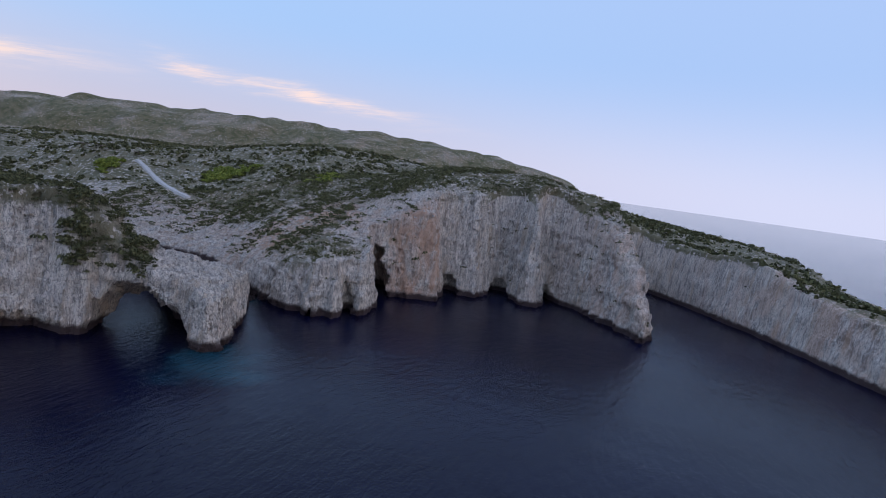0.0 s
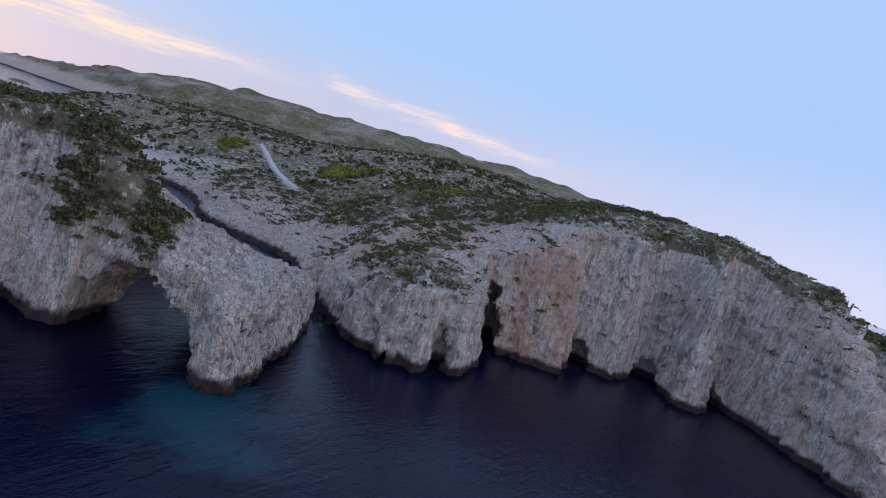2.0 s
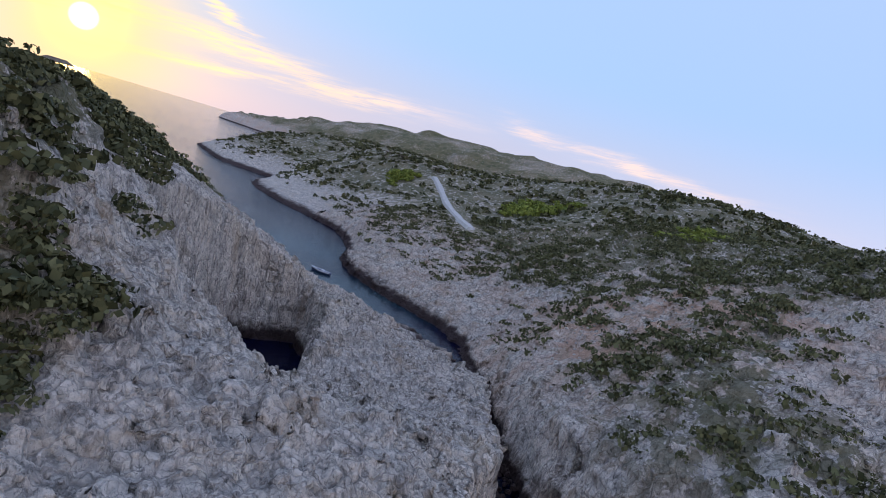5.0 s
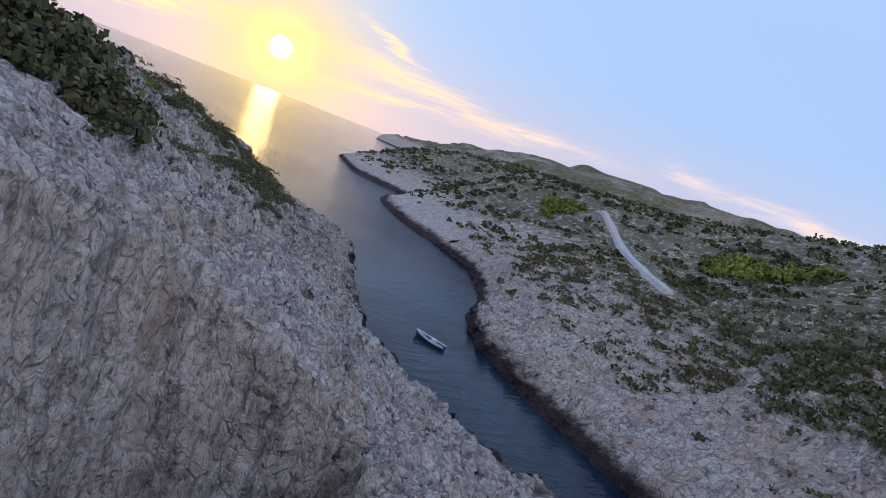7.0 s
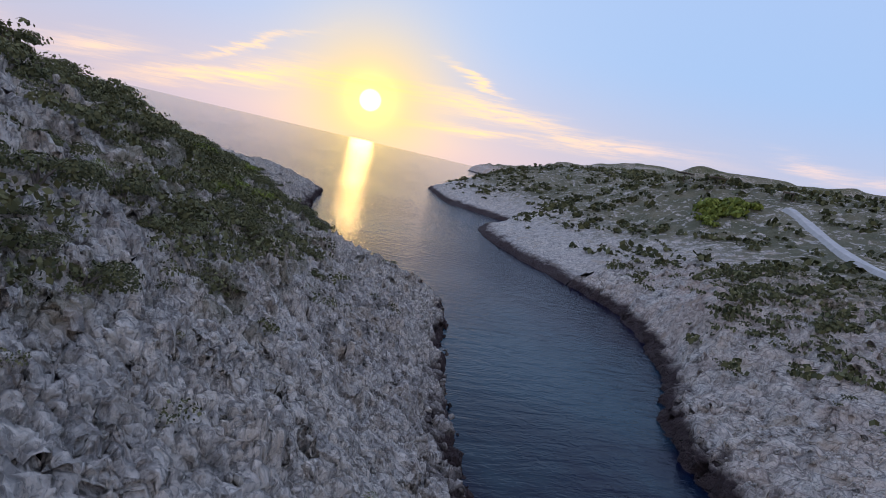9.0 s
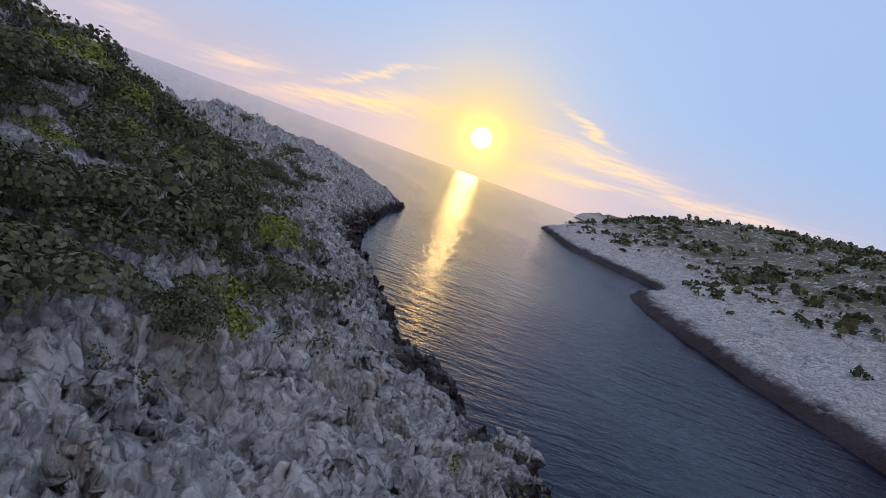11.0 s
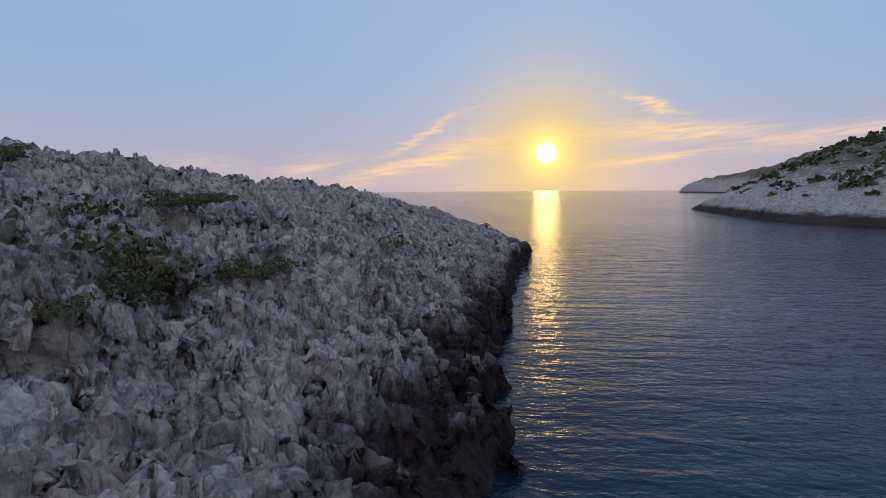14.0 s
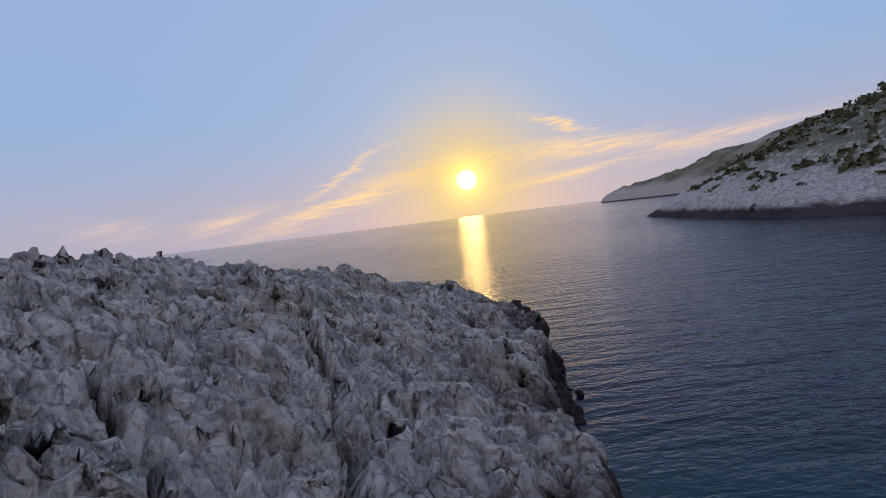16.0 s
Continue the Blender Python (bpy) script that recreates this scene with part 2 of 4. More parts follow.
def sea_water():
    m, n, s = material("sea_water")
    p = n.node("ShaderNodeNewGeometry").outputs["Position"]
    c = n.mix(n.ramp(n.noise(p, 0.012, 3), 0.35, 0.65), (0.0005, 0.0012, 0.013), (0.001, 0.003, 0.022))
    # pale sand and weed close under the surface
    for x, y, r, col in ((-76, 205, 30, (0.02, 0.10, 0.13)), (-98, 300, 14, (0.03, 0.10, 0.11)), (-200, 392, 55, (0.035, 0.075, 0.085)), (-275, 425, 60, (0.02, 0.075, 0.10)), (-425, 440, 34, (0.012, 0.07, 0.09)), (-470, 455, 30, (0.012, 0.07, 0.09)), (-505, 580, 60, (0.02, 0.05, 0.09))):
        gap = n.vec("DISTANCE", p, (x * U, y * U, 0), out=1)
        gap = n.math("ADD", gap, n.math("MULTIPLY", n.math("SUBTRACT", n.noise(p, 0.07, 4, 0.6), 0.5), r * 0.9))
        c = n.mix(n.math("MULTIPLY", n.ramp(gap, r * U * 0.9, r * U * 0.1), 0.5), c, col)
    n.put(c, s.inputs["Base Color"])
    s.inputs["Roughness"].default_value = 0.10
    s.inputs["IOR"].default_value = 1.33
    s.inputs["Specular IOR Level"].default_value = 0.24
    # ripples with their crests across the evening breeze
    h = radians(SUN_HEADING + 6)
    along = n.vec("DOT_PRODUCT", p, (-math.sin(h), math.cos(h), 0), out=1)
    across = n.vec("DOT_PRODUCT", p, (math.cos(h), math.sin(h), 0), out=1)
    plan = n.node("ShaderNodeCombineXYZ")
    n.put(along, plan.inputs[0])
    n.put(across, plan.inputs[1])
    plan = plan.outputs[0]
    swell = n.noise(n.stretch(plan, 0.22, 0.07, 1.0), 1.0, 2, 0.5, 0.3)
    ripple = n.noise(n.stretch(plan, 0.75, 0.22, 1.0), 1.0, 3, 0.5, 0.5)
    chop = n.noise(n.stretch(plan, 2.4, 1.5, 1.0), 1.0, 3, 0.55, 0.3)
    calm = n.ramp(n.noise(n.stretch(plan, 0.012, 0.02, 1.0), 1.0, 3, 0.6, 0.5), 0.3, 0.7, 0.55, 1.15)
    waves = n.math("ADD", n.math("MULTIPLY", swell, 0.12), n.math("ADD", n.math("MULTIPLY", ripple, 0.27), n.math("MULTIPLY", chop, 0.10)))
    bumped(n, s, n.math("MULTIPLY", waves, calm), 1.0, 1.0)
    return m


def leaves(name, dark, lite):
    m, n, s = material(name)
    p = n.node("ShaderNodeNewGeometry")
    who = n.node("ShaderNodeObjectInfo").outputs["Random"]
    f = n.math("ADD", n.math("MULTIPLY", p.outputs["Random Per Island"], 0.55), n.math("MULTIPLY", n.noise(p.outputs["Position"], 0.25), 0.55))
    f = n.math("ADD", f, n.math("MULTIPLY", n.math("SUBTRACT", who, 0.5), 0.2))
    n.put(n.mix(n.ramp(f, 0.2, 0.9), dark, lite), s.inputs["Base Color"])
    s.inputs["Roughness"].default_value = 0.7
    s.inputs["Specular IOR Level"].default_value = 0.2
    return m


ROCK = limestone()
WATER = sea_water()
DARK_LEAF = leaves("dark_leaves", (0.042, 0.047, 0.02), (0.17, 0.165, 0.075))
LIME_LEAF = leaves("lime_leaves", (0.09, 0.12, 0.018), (0.27, 0.30, 0.06))
BARK = plain("bark", (0.17, 0.14, 0.12), 0.9)
GRAVEL = plain("gravel", (0.50, 0.47, 0.45), 0.95, vary=0.15, scale=0.6)


# ---------------------------------------------------------------- numeric tools
RNG = np.random.default_rng(7)
LATTICE = RNG.random((32, 32, 32)).astype(np.float32)


def grain(x, y, z):
    """Smooth noise from -1 to 1."""
    out = 0.0
    i, j, k = (np.floor(v).astype(np.int32) for v in (x, y, z))
    a, b, c = ((v - w).astype(np.float32) for v, w in zip((x, y, z), (i, j, k)))
    a, b, c = (v * v * (3 - 2 * v) for v in (a, b, c))
    for di in (0, 1):
        for dj in (0, 1):
            for dk in (0, 1):
                w = (a if di else 1 - a) * (b if dj else 1 - b) * (c if dk else 1 - c)
                out = out + w * LATTICE[(i + di) & 31, (j + dj) & 31, (k + dk) & 31]
    return out * 2 - 1


def outline_distance(x, y, ring):
    """Distance to a closed outline, positive inside."""
    best, inside = np.full(x.shape, 1e9), np.zeros(x.shape, bool)
    for (ax, ay), (bx, by) in zip(ring, ring[1:] + ring[:1]):
        ex, ey = bx - ax, by - ay
        f = np.clip(((x - ax) * ex + (y - ay) * ey) / (ex * ex + ey * ey), 0, 1)
        best = np.minimum(best, (x - ax - f * ex) ** 2 + (y - ay - f * ey) ** 2)
        if ay != by:
            inside ^= ((ay > y) != (by > y)) & (x < (bx - ax) * (y - ay) / (by - ay) + ax)
    return np.where(inside, 1, -1) * np.sqrt(best)


def line_distance(x, y, line):
    best = np.full(x.shape, 1e9)
    for (ax, ay), (bx, by) in zip(line, line[1:]):
        ex, ey = bx - ax, by - ay
        f = np.clip(((x - ax) * ex + (y - ay) * ey) / (ex * ex + ey * ey), 0, 1)
        best = np.minimum(best, np.hypot(x - ax - f * ex, y - ay - f * ey))
    return best


class Relief:
    """A smooth surface over a few heights of the plan (thin plate)."""

    def __init__(self, spots, stiff=30.0):
        s = np.array(spots, float)
        self.at, k = s[:, :2], len(s)
        g = self.kernel(self.at[:, None] - self.at[None]) + stiff * np.eye(k)
        p = np.c_[np.ones(k), self.at]
        self.w = np.linalg.solve(np.block([[g, p], [p.T, np.zeros((3, 3))]]), np.r_[s[:, 2], 0, 0, 0])

    @staticmethod
    def kernel(d):
        r2 = (d ** 2).sum(-1)
        return 0.5 * r2 * np.log(r2 + 1e-9)

    def __call__(self, x, y):
        out = self.w[-3] + self.w[-2] * x + self.w[-1] * y
        for (px, py), w in zip(self.at, self.w):
            r2 = (x - px) ** 2 + (y - py) ** 2
            out = out + w * 0.5 * r2 * np.log(r2 + 1e-9)
        return out


def cells(x, y, z):
    """Jittered blocks: a random value for each, and the gap to the next one."""
    i, j, k = (np.floor(v).astype(np.int32) for v in (x, y, z))
    one, two, who = np.full(x.shape, 9.0, np.float32), np.full(x.shape, 9.0, np.float32), np.zeros(x.shape, np.float32)
    for di in (-1, 0, 1):
        for dj in (-1, 0, 1):
            for dk in (-1, 0, 1):
                a, b, c = (i + di) & 31, (j + dj) & 31, (k + dk) & 31
                d = (i + di + LATTICE[a, b, c] - x) ** 2 + (j + dj + LATTICE[b, c, a] - y) ** 2 + (k + dk + LATTICE[c, a, b] - z) ** 2
                first = d < one
                two = np.where(first, one, np.minimum(two, d))
                who = np.where(first, LATTICE[(a + 11) & 31, c, b], who)
                one = np.where(first, d, one)
    return who * 2 - 1, np.sqrt(two) - np.sqrt(one)


def roughness(x, y, z, steep, step_size):
    """Rock relief in plan units: flutes on the cliffs, beds, blocks and clints."""
    flute = grain(x / 13, y / 13, z / 70) * 3.0 + (0.4 - np.abs(grain(x / 6.5, y / 6.5, z / 34))) * 3.4 + (0.35 - np.abs(grain(x / 2.9, y / 2.9 + 4, z / 15))) * 2.2
    beds = grain(x / 40, y / 40, z / 2.6) * 1.0
    block = grain(x / 7 + 3, y / 7, z / 7) * 1.1 + grain(x / 3.1, y / 3.1 + 5, z / 3.1) * 0.8
    wx, wy = x + grain(x / 6, y / 6, z / 6) * 2, y + grain(x / 6, y / 6 + 9, z / 6) * 2
    who, gap = cells(wx / 4.2, wy / 4.2, z / (4.2 + 5 * steep))
    soft = 1 - 0.6 * steep
    out = steep * (flute + beds) + block * 0.6 + soft * (who * 0.9 - np.clip(1 - gap / 0.16, 0, 1) * (1.3 + 0.6 * who))
    if step_size < 1.3:
        who, gap = cells(wx / 2.5 + 7, wy / 2.0, z / 4.4)
        out = out + soft * (who * 0.6 - np.clip(1 - gap / 0.24, 0, 1) * 0.9) + grain(x / 0.9, y / 0.9, z / 1.3) * 0.2
    return out


def net(field, lo, hi, step):
    """Surface of field(x, y, z) = 0 over a box, as vertices and quads."""
    ax = [np.arange(a, b + step * 0.5, step) for a, b in zip(lo, hi)]
    f = field(*ax).astype(np.float32)
    pos = f > 0
    shape = tuple(s - 1 for s in f.shape)
    corners = [(i, j, k) for i in (0, 1) for j in (0, 1) for k in (0, 1)]
    total = sum(pos[i:i + shape[0], j:j + shape[1], k:k + shape[2]].astype(np.int8) for i, j, k in corners)
    cell = np.argwhere((total > 0) & (total < 8))
    index = np.full(shape, -1, np.int32)
    index[tuple(cell.T)] = np.arange(len(cell))
    v = {c: f[tuple((cell + c).T)] for c in corners}
    acc, cnt = np.zeros((len(cell), 3)), np.zeros(len(cell))
    for c in corners:
        for axis in range(3):
            if c[axis] == 0:
                e = tuple(1 if a == axis else q for a, q in enumerate(c))
                a, b = v[c], v[e]
                cut = (a > 0) != (b > 0)
                t = np.where(cut, a / np.where(cut, a - b, 1), 0)
                p = np.tile(np.array(c, float), (len(cell), 1))
                p[:, axis] = t
                acc += p * cut[:, None]
                cnt += cut
    verts = (cell + acc / cnt[:, None]) * step + np.array([a[0] for a in ax])
    quads = []
    for axis in range(3):
        o1, o2 = [a for a in range(3) if a != axis]
        sl_a = [slice(1, -1)] * 3
        sl_a[axis] = slice(0, -1)
        sl_b = list(sl_a)
        sl_b[axis] = slice(1, None)
        a, b = pos[tuple(sl_a)], pos[tuple(sl_b)]
        e = np.argwhere(a != b)
        if not len(e):
            continue
        first = a[tuple(e.T)]
        base = e.copy()
        base[:, o1] += 1
        base[:, o2] += 1

        def of(d1, d2):
            q = base.copy()
            q[:, o1] -= d1
            q[:, o2] -= d2
            return index[tuple(q.T)]
        q = np.c_[of(1, 1), of(0, 1), of(0, 0), of(1, 0)]
        flip = first if axis != 1 else ~first
        q[~flip] = q[~flip][:, ::-1]
        quads.append(q)
    return verts, np.concatenate(quads)


def mesh_from(name, verts, quads, mat, smooth=True, cover=None):
    me = bpy.data.meshes.new(name)
    k = quads.shape[1]
    me.vertices.add(len(verts))
    me.vertices.foreach_set("co", np.ascontiguousarray(verts, np.float32).ravel())
    me.loops.add(quads.size)
    me.loops.foreach_set("vertex_index", np.ascontiguousarray(quads, np.int32).ravel())
    me.polygons.add(len(quads))
    me.polygons.foreach_set("loop_start", np.arange(0, quads.size, k, dtype=np.int32))
    me.polygons.foreach_set("use_smooth", np.full(len(quads), smooth))
    me.update(calc_edges=True)
    if cover is not None:
        layer = me.color_attributes.new("cover", "FLOAT_COLOR", "POINT")
        layer.data.foreach_set("color", np.c_[cover, np.ones(len(verts))].astype(np.float32).ravel())
    me.materials.append(mat)
    return me


def main_bodies(verts, quads, least=500):
    """The quads of the large connected bodies alone."""
    lab = np.arange(len(verts))
    while True:
        low = lab[quads].min(1)
        fresh = lab.copy()
        for k in range(4):
            np.minimum.at(fresh, quads[:, k], low)
        fresh = fresh[fresh]
        if (fresh == lab).all():
            break
        lab = fresh
    return quads[np.bincount(lab, minlength=len(verts))[lab[quads[:, 0]]] > least]


# plan line over the islet along which the rock is worked most finely
RIDGE_LINE = [(-75, 218), (-97, 247), (-133, 284), (-166, 313), (-197, 336), (-242, 360), (-326, 400), (-377, 415), (-420, 420), (-463, 434), (-505, 448)]
# long open joints in the limestone
JOINTS = [[(-388, 408.5), (-361, 405.5), (-352, 405), (-336, 404)], [(-503, 441), (-489.5, 439.5), (-483, 439.3), (-470, 437)], [(-487, 430), (-481, 432.8), (-474, 435)],
          [(-462, 424), (-447, 427), (-436, 429)], [(-423, 404), (-409, 410), (-400, 416)], [(-318, 372), (-300, 392), (-291, 404)], [(-212, 313), (-203, 318.6), (-194, 318.8), (-188, 321), (-176, 330)]]


def refine(verts, quads, chosen):
    """Splits the chosen quads in four."""
    q = quads[chosen]
    edge = np.sort(np.stack([q, np.roll(q, -1, 1)], -1).reshape(-1, 2), 1)
    key, back = np.unique(edge[:, 0].astype(np.int64) * len(verts) + edge[:, 1], return_inverse=True)
    mid = (verts[key // len(verts)] + verts[key % len(verts)]) / 2
    m = back.reshape(-1, 4) + len(verts)
    c = np.arange(len(q)) + len(verts) + len(mid)
    small = np.concatenate([np.c_[q[:, k], m[:, k], c, m[:, k - 1]] for k in range(4)])
    return np.concatenate([verts, mid, verts[q].mean(1)]), np.concatenate([quads[~chosen], small])


def karst(verts, quads):
    """Blocks, clefts and open joints of weathered limestone, along the normals."""
    face = np.cross(verts[quads[:, 2]] - verts[quads[:, 0]], verts[quads[:, 3]] - verts[quads[:, 1]])
    normal = np.stack([np.bincount(quads.ravel(), np.repeat(face[:, a], 4), len(verts)) for a in range(3)], 1)
    normal /= np.linalg.norm(normal, axis=1)[:, None] + 1e-9
    x, y, z = verts.T
    wx, wy, wz = x + grain(x / 2.5, y / 2.5, z / 2.5) * 0.7, y + grain(x / 2.5, y / 2.5 + 9, z / 2.5) * 0.7, z + grain(x / 3 + 4, y / 3, z / 3) * 0.6
    c, s = math.cos(radians(35)), math.sin(radians(35))
    u, w = wx * c + wy * s, wy * c - wx * s
    who, gap = cells(u / 1.9, w / 1.0, wz / 2.4)
    lift = 0.20 * who + 0.25 * np.minimum(gap, 0.35) - 0.62 * np.clip(1 - gap / 0.17, 0, 1)
    who, gap = cells(u / 0.72 + 5, w / 0.55, wz / 0.95)
    lift += 0.07 * who + 0.08 * np.minimum(gap, 0.4) - 0.17 * np.clip(1 - gap / 0.2, 0, 1) + 0.05 * grain(x / 0.4, y / 0.4, z / 0.4)
    lift *= np.clip(0.35 + 0.8 * np.abs(normal[:, 2]), 0, 1)
    for line in JOINTS:
        lift -= 1.6 * np.clip(1.25 - line_distance(x + 0.3 * grain(x / 2, y / 2, z), y + 0.3 * grain(x / 2, y / 2 + 5, z), line) / 0.24, 0, 1)
    return verts + normal * (lift - 0.1)[:, None]


def land(name, field, lo, hi, step, cover, keep=None, fine=()):
    verts, quads = net(field, lo, hi, step)
    quads = main_bodies(verts, quads)
    if keep is not None:
        mid = verts[quads].mean(1)
        quads = quads[keep(mid[:, 0], mid[:, 1], mid[:, 2])]
        used = np.unique(quads)
        back = np.full(len(verts), -1)
        back[used] = np.arange(len(used))
        verts, quads = verts[used], back[quads]
    v, q = verts, quads
    for reach in fine:
        mid = v[q].mean(1)
        v, q = refine(v, q, line_distance(mid[:, 0], mid[:, 1], RIDGE_LINE) < reach)
    if fine:
        v = karst(v, q)
    me = mesh_from(name, v * U, q, ROCK, True, cover(v[:, 0], v[:, 1], v[:, 2]))
    return new(name, me), verts, quads


def bump_field(x, y, cx, cy, r):
    return np.exp(-((x - cx) ** 2 + (y - cy) ** 2) / (r * r))


# ---------------------------------------------------------------- the islet
ISLET_COAST = [(-165, 205), (-152, 216), (-139, 214), (-130, 217), (-116, 219), (-97, 220), (-84, 212), (-79, 220), (-82, 237), (-83, 252),
               (-88, 268), (-92, 288), (-105, 318), (-122, 344), (-142, 364), (-160, 369), (-179, 373), (-204, 371), (-231, 374), (-247, 382),
               (-265, 393), (-278, 400), (-298, 416), (-322, 422), (-360, 420), (-386, 421), (-405, 423), (-416, 426), (-441, 434), (-461, 441),
               (-490, 454), (-513, 467), (-530, 474), (-537, 462), (-510, 425), (-470, 385), (-420, 345), (-350, 290), (-280, 240), (-220, 205)]
PIT = [(-142, 258), (-162, 264), (-175, 280), (-182, 306), (-171, 325), (-156, 314), (-140, 294), (-130, 274)]
islet_low = [(-145, 360, 5), (-192, 365, 4), (-231, 371, 4), (-265, 390, 4), (-298, 412, 5), (-322, 419, 4), (-386, 418, 3), (-416, 423, 3),
             (-461, 438, 3), (-524, 470, 2), (-232, 354, 16), (-247, 347, 23), (-241, 339, 26), (-318, 397, 11), (-318, 350, 31), (-410, 396, 9),
             (-463, 420, 10), (-448, 421, 8), (-411, 414, 5), (-350, 408, 6)]
islet_high = [(-238, 281, 51), (-218, 288, 49), (-272, 326, 39), (-300, 337, 36), (-347, 345, 31.5), (-396, 370, 20.5), (-460, 402, 15.6), (-484, 419, 14.4), (-503, 433, 13),
              (-522, 458, 6), (-200, 235, 52), (-157, 214, 53), (-138, 219, 55), (-150, 236, 54), (-185, 262, 52), (-300, 275, 36), (-400, 338, 18.5), (-378, 376, 22)]
islet_arch = [(-122, 222, 37), (-102, 224, 27), (-95, 242, 28), (-110, 246, 31), (-92, 261, 21), (-99, 274, 22), (-108, 290, 14), (-124, 250, 32), (-128, 262, 27), (-129, 275, 17), (-121, 285, 13),
              (-130, 320, 12), (-150, 335, 10), (-172, 335, 15), (-184, 314, 27), (-205, 296, 40), (-187, 272, 46), (-190, 292, 40), (-84, 218, 22)]
islet_top = Relief(islet_low + islet_high + islet_arch, 12.0)


def ellipsoid(x, y, z, c, r, turn=0.0):
    ct, st = math.cos(radians(turn)), math.sin(radians(turn))
    u, v = (x - c[0]) * ct + (y - c[1]) * st, -(x - c[0]) * st + (y - c[1]) * ct
    q = np.sqrt((u / r[0]) ** 2 + (v / r[1]) ** 2 + ((z - c[2]) / r[2]) ** 2)
    return (q - 1) * min(r)


def rocky(base, steep, X, Y, Z, reach=6.5, calm=None):
    near = np.abs(base) < reach
    x, y, z = (np.broadcast_to(v, base.shape)[near].astype(np.float32) for v in (X, Y, Z))
    out = base.copy()
    r = roughness(x, y, z, np.broadcast_to(steep, base.shape)[near].astype(np.float32), float(Z[0, 0, 1] - Z[0, 0, 0]))
    out[near] += r if calm is None else r * np.broadcast_to(calm[..., None], base.shape)[near]
    return out


def islet_field(ax, ay, az):
    x, y = np.meshgrid(ax, ay, indexing="ij")
    d, h = outline_distance(x, y, ISLET_COAST), islet_top(x, y)
    pit = outline_distance(x, y, PIT)
    slope = np.hypot(*np.gradient(h, ax, ay))
    X, Y, Z = x[..., None], y[..., None], az[None, None]
    east = 1 / (1 + np.exp(-(x + 185) / 14))  # sheer in the east, shelving in the west
    f = np.minimum((d[..., None] - (0.10 * east[..., None] + 0.5 * (1 - east[..., None])) * Z) * 0.9, (h[..., None] - Z) * 0.85)
    f = np.minimum(f, -(pit[..., None] + (Z - 20) * 0.12))
    arch = ellipsoid(X, Y, Z, (-115, 226, 0), (20, 30, 22), 15)
    arch = np.minimum(arch, ellipsoid(X, Y, Z, (-133, 258, 0), (16, 30, 17), 25))
    f = np.minimum(f, arch)
    f = np.minimum(f, ellipsoid(X, Y, Z, (-152, 214, 0), (10, 6, 9)))
    steep = np.clip(0.25 + east * 0.6 + (slope - 0.8) * 0.5, 0.2, 1.0)[..., None]
    calm = (1 - 0.75 * bump_field(x, y, -182, 295, 20)) * (1 - 0.4 * np.clip((-450 - x) / 20, 0, 1))
    return rocky(f, steep, X, Y, Z, calm=calm)


def islet_clumps(x, y):
    """Where the bushes of the north flank stand close together."""
    out = 0
    for cx, cy, r, k in ((-344, 397, 8, 1.6), (-370, 402, 7, 0.8), (-392, 400, 8, 1.0), (-289, 356, 18, 2.4), (-266, 350, 10, 2.0), (-248, 350, 4, 1.2), (-236, 336, 5, 1.2),
                        (-315, 374, 10, 0.8), (-442, 410, 4, 3.5), (-446, 418, 2.2, 4.0), (-418, 402, 7, 2.0), (-430, 398, 7, 1.4), (-384, 394, 6, 1.8), (-408, 392, 9, 1.6), (-330, 362, 20, 1.6), (-374, 386, 15, 2.6), (-394, 390, 8, 2.2), (-364, 394, 6, 1.4)):
        out = out + k * bump_field(x, y, cx, cy, r)
    return out


def islet_cover(x, y, z):
    scrub = np.clip((z - 32) / 10, 0, 1) * np.clip((-185 - x) / 25, 0, 1) * 0.8
    scrub = np.maximum(scrub, np.clip(islet_clumps(x, y), 0, 1) * 0.75)
    scrub = np.maximum(scrub, bump_field(x, y, -128, 222, 14) * np.clip((z - 26) / 10, 0, 1))
    scrub = np.maximum(scrub, np.clip((z - 45) / 6, 0, 1))
    rust = 0.25 * np.clip(1 - z / 18, 0, 1) * (x > -190)
    return np.c_[scrub, rust, 0 * x]


# ---------------------------------------------------------------- the mainland
INLET_SHORE = [(-770, 760), (-745, 695), (-735, 677), (-680, 650), (-630, 626), (-575, 604), (-548, 600), (-528, 622), (-505, 604), (-488, 575), (-466, 546), (-440, 532),
               (-396, 516), (-346, 503), (-316, 494), (-288, 474), (-268, 455), (-252, 431), (-239, 419), (-229, 411), (-210, 403), (-186, 397), (-168, 393), (-148, 380)]
EAST_SHORE = [(-134, 360), (-116, 338), (-98, 316), (-84, 300), (-73, 290), (-66, 291), (-61, 284), (-52, 291), (-47, 284), (-42, 299), (-35, 294), (-30, 303),
              (-29, 325), (-34, 352), (-20, 356), (6, 356), (10, 386), (32, 382), (52, 408), (62, 381), (76, 377), (84, 410), (103, 388), (118, 345), (127, 315), (136, 330)]
FAR_SHORE = [(138, 360), (142, 420), (160, 480), (185, 515), (200, 500), (209, 463), (225, 401), (233, 340), (240, 276), (258, 200), (285, 150), (310, 220), (325, 400), (380, 700), (420, 1100), (-700, 1100)]
MAIN_COAST = INLET_SHORE + EAST_SHORE + FAR_SHORE
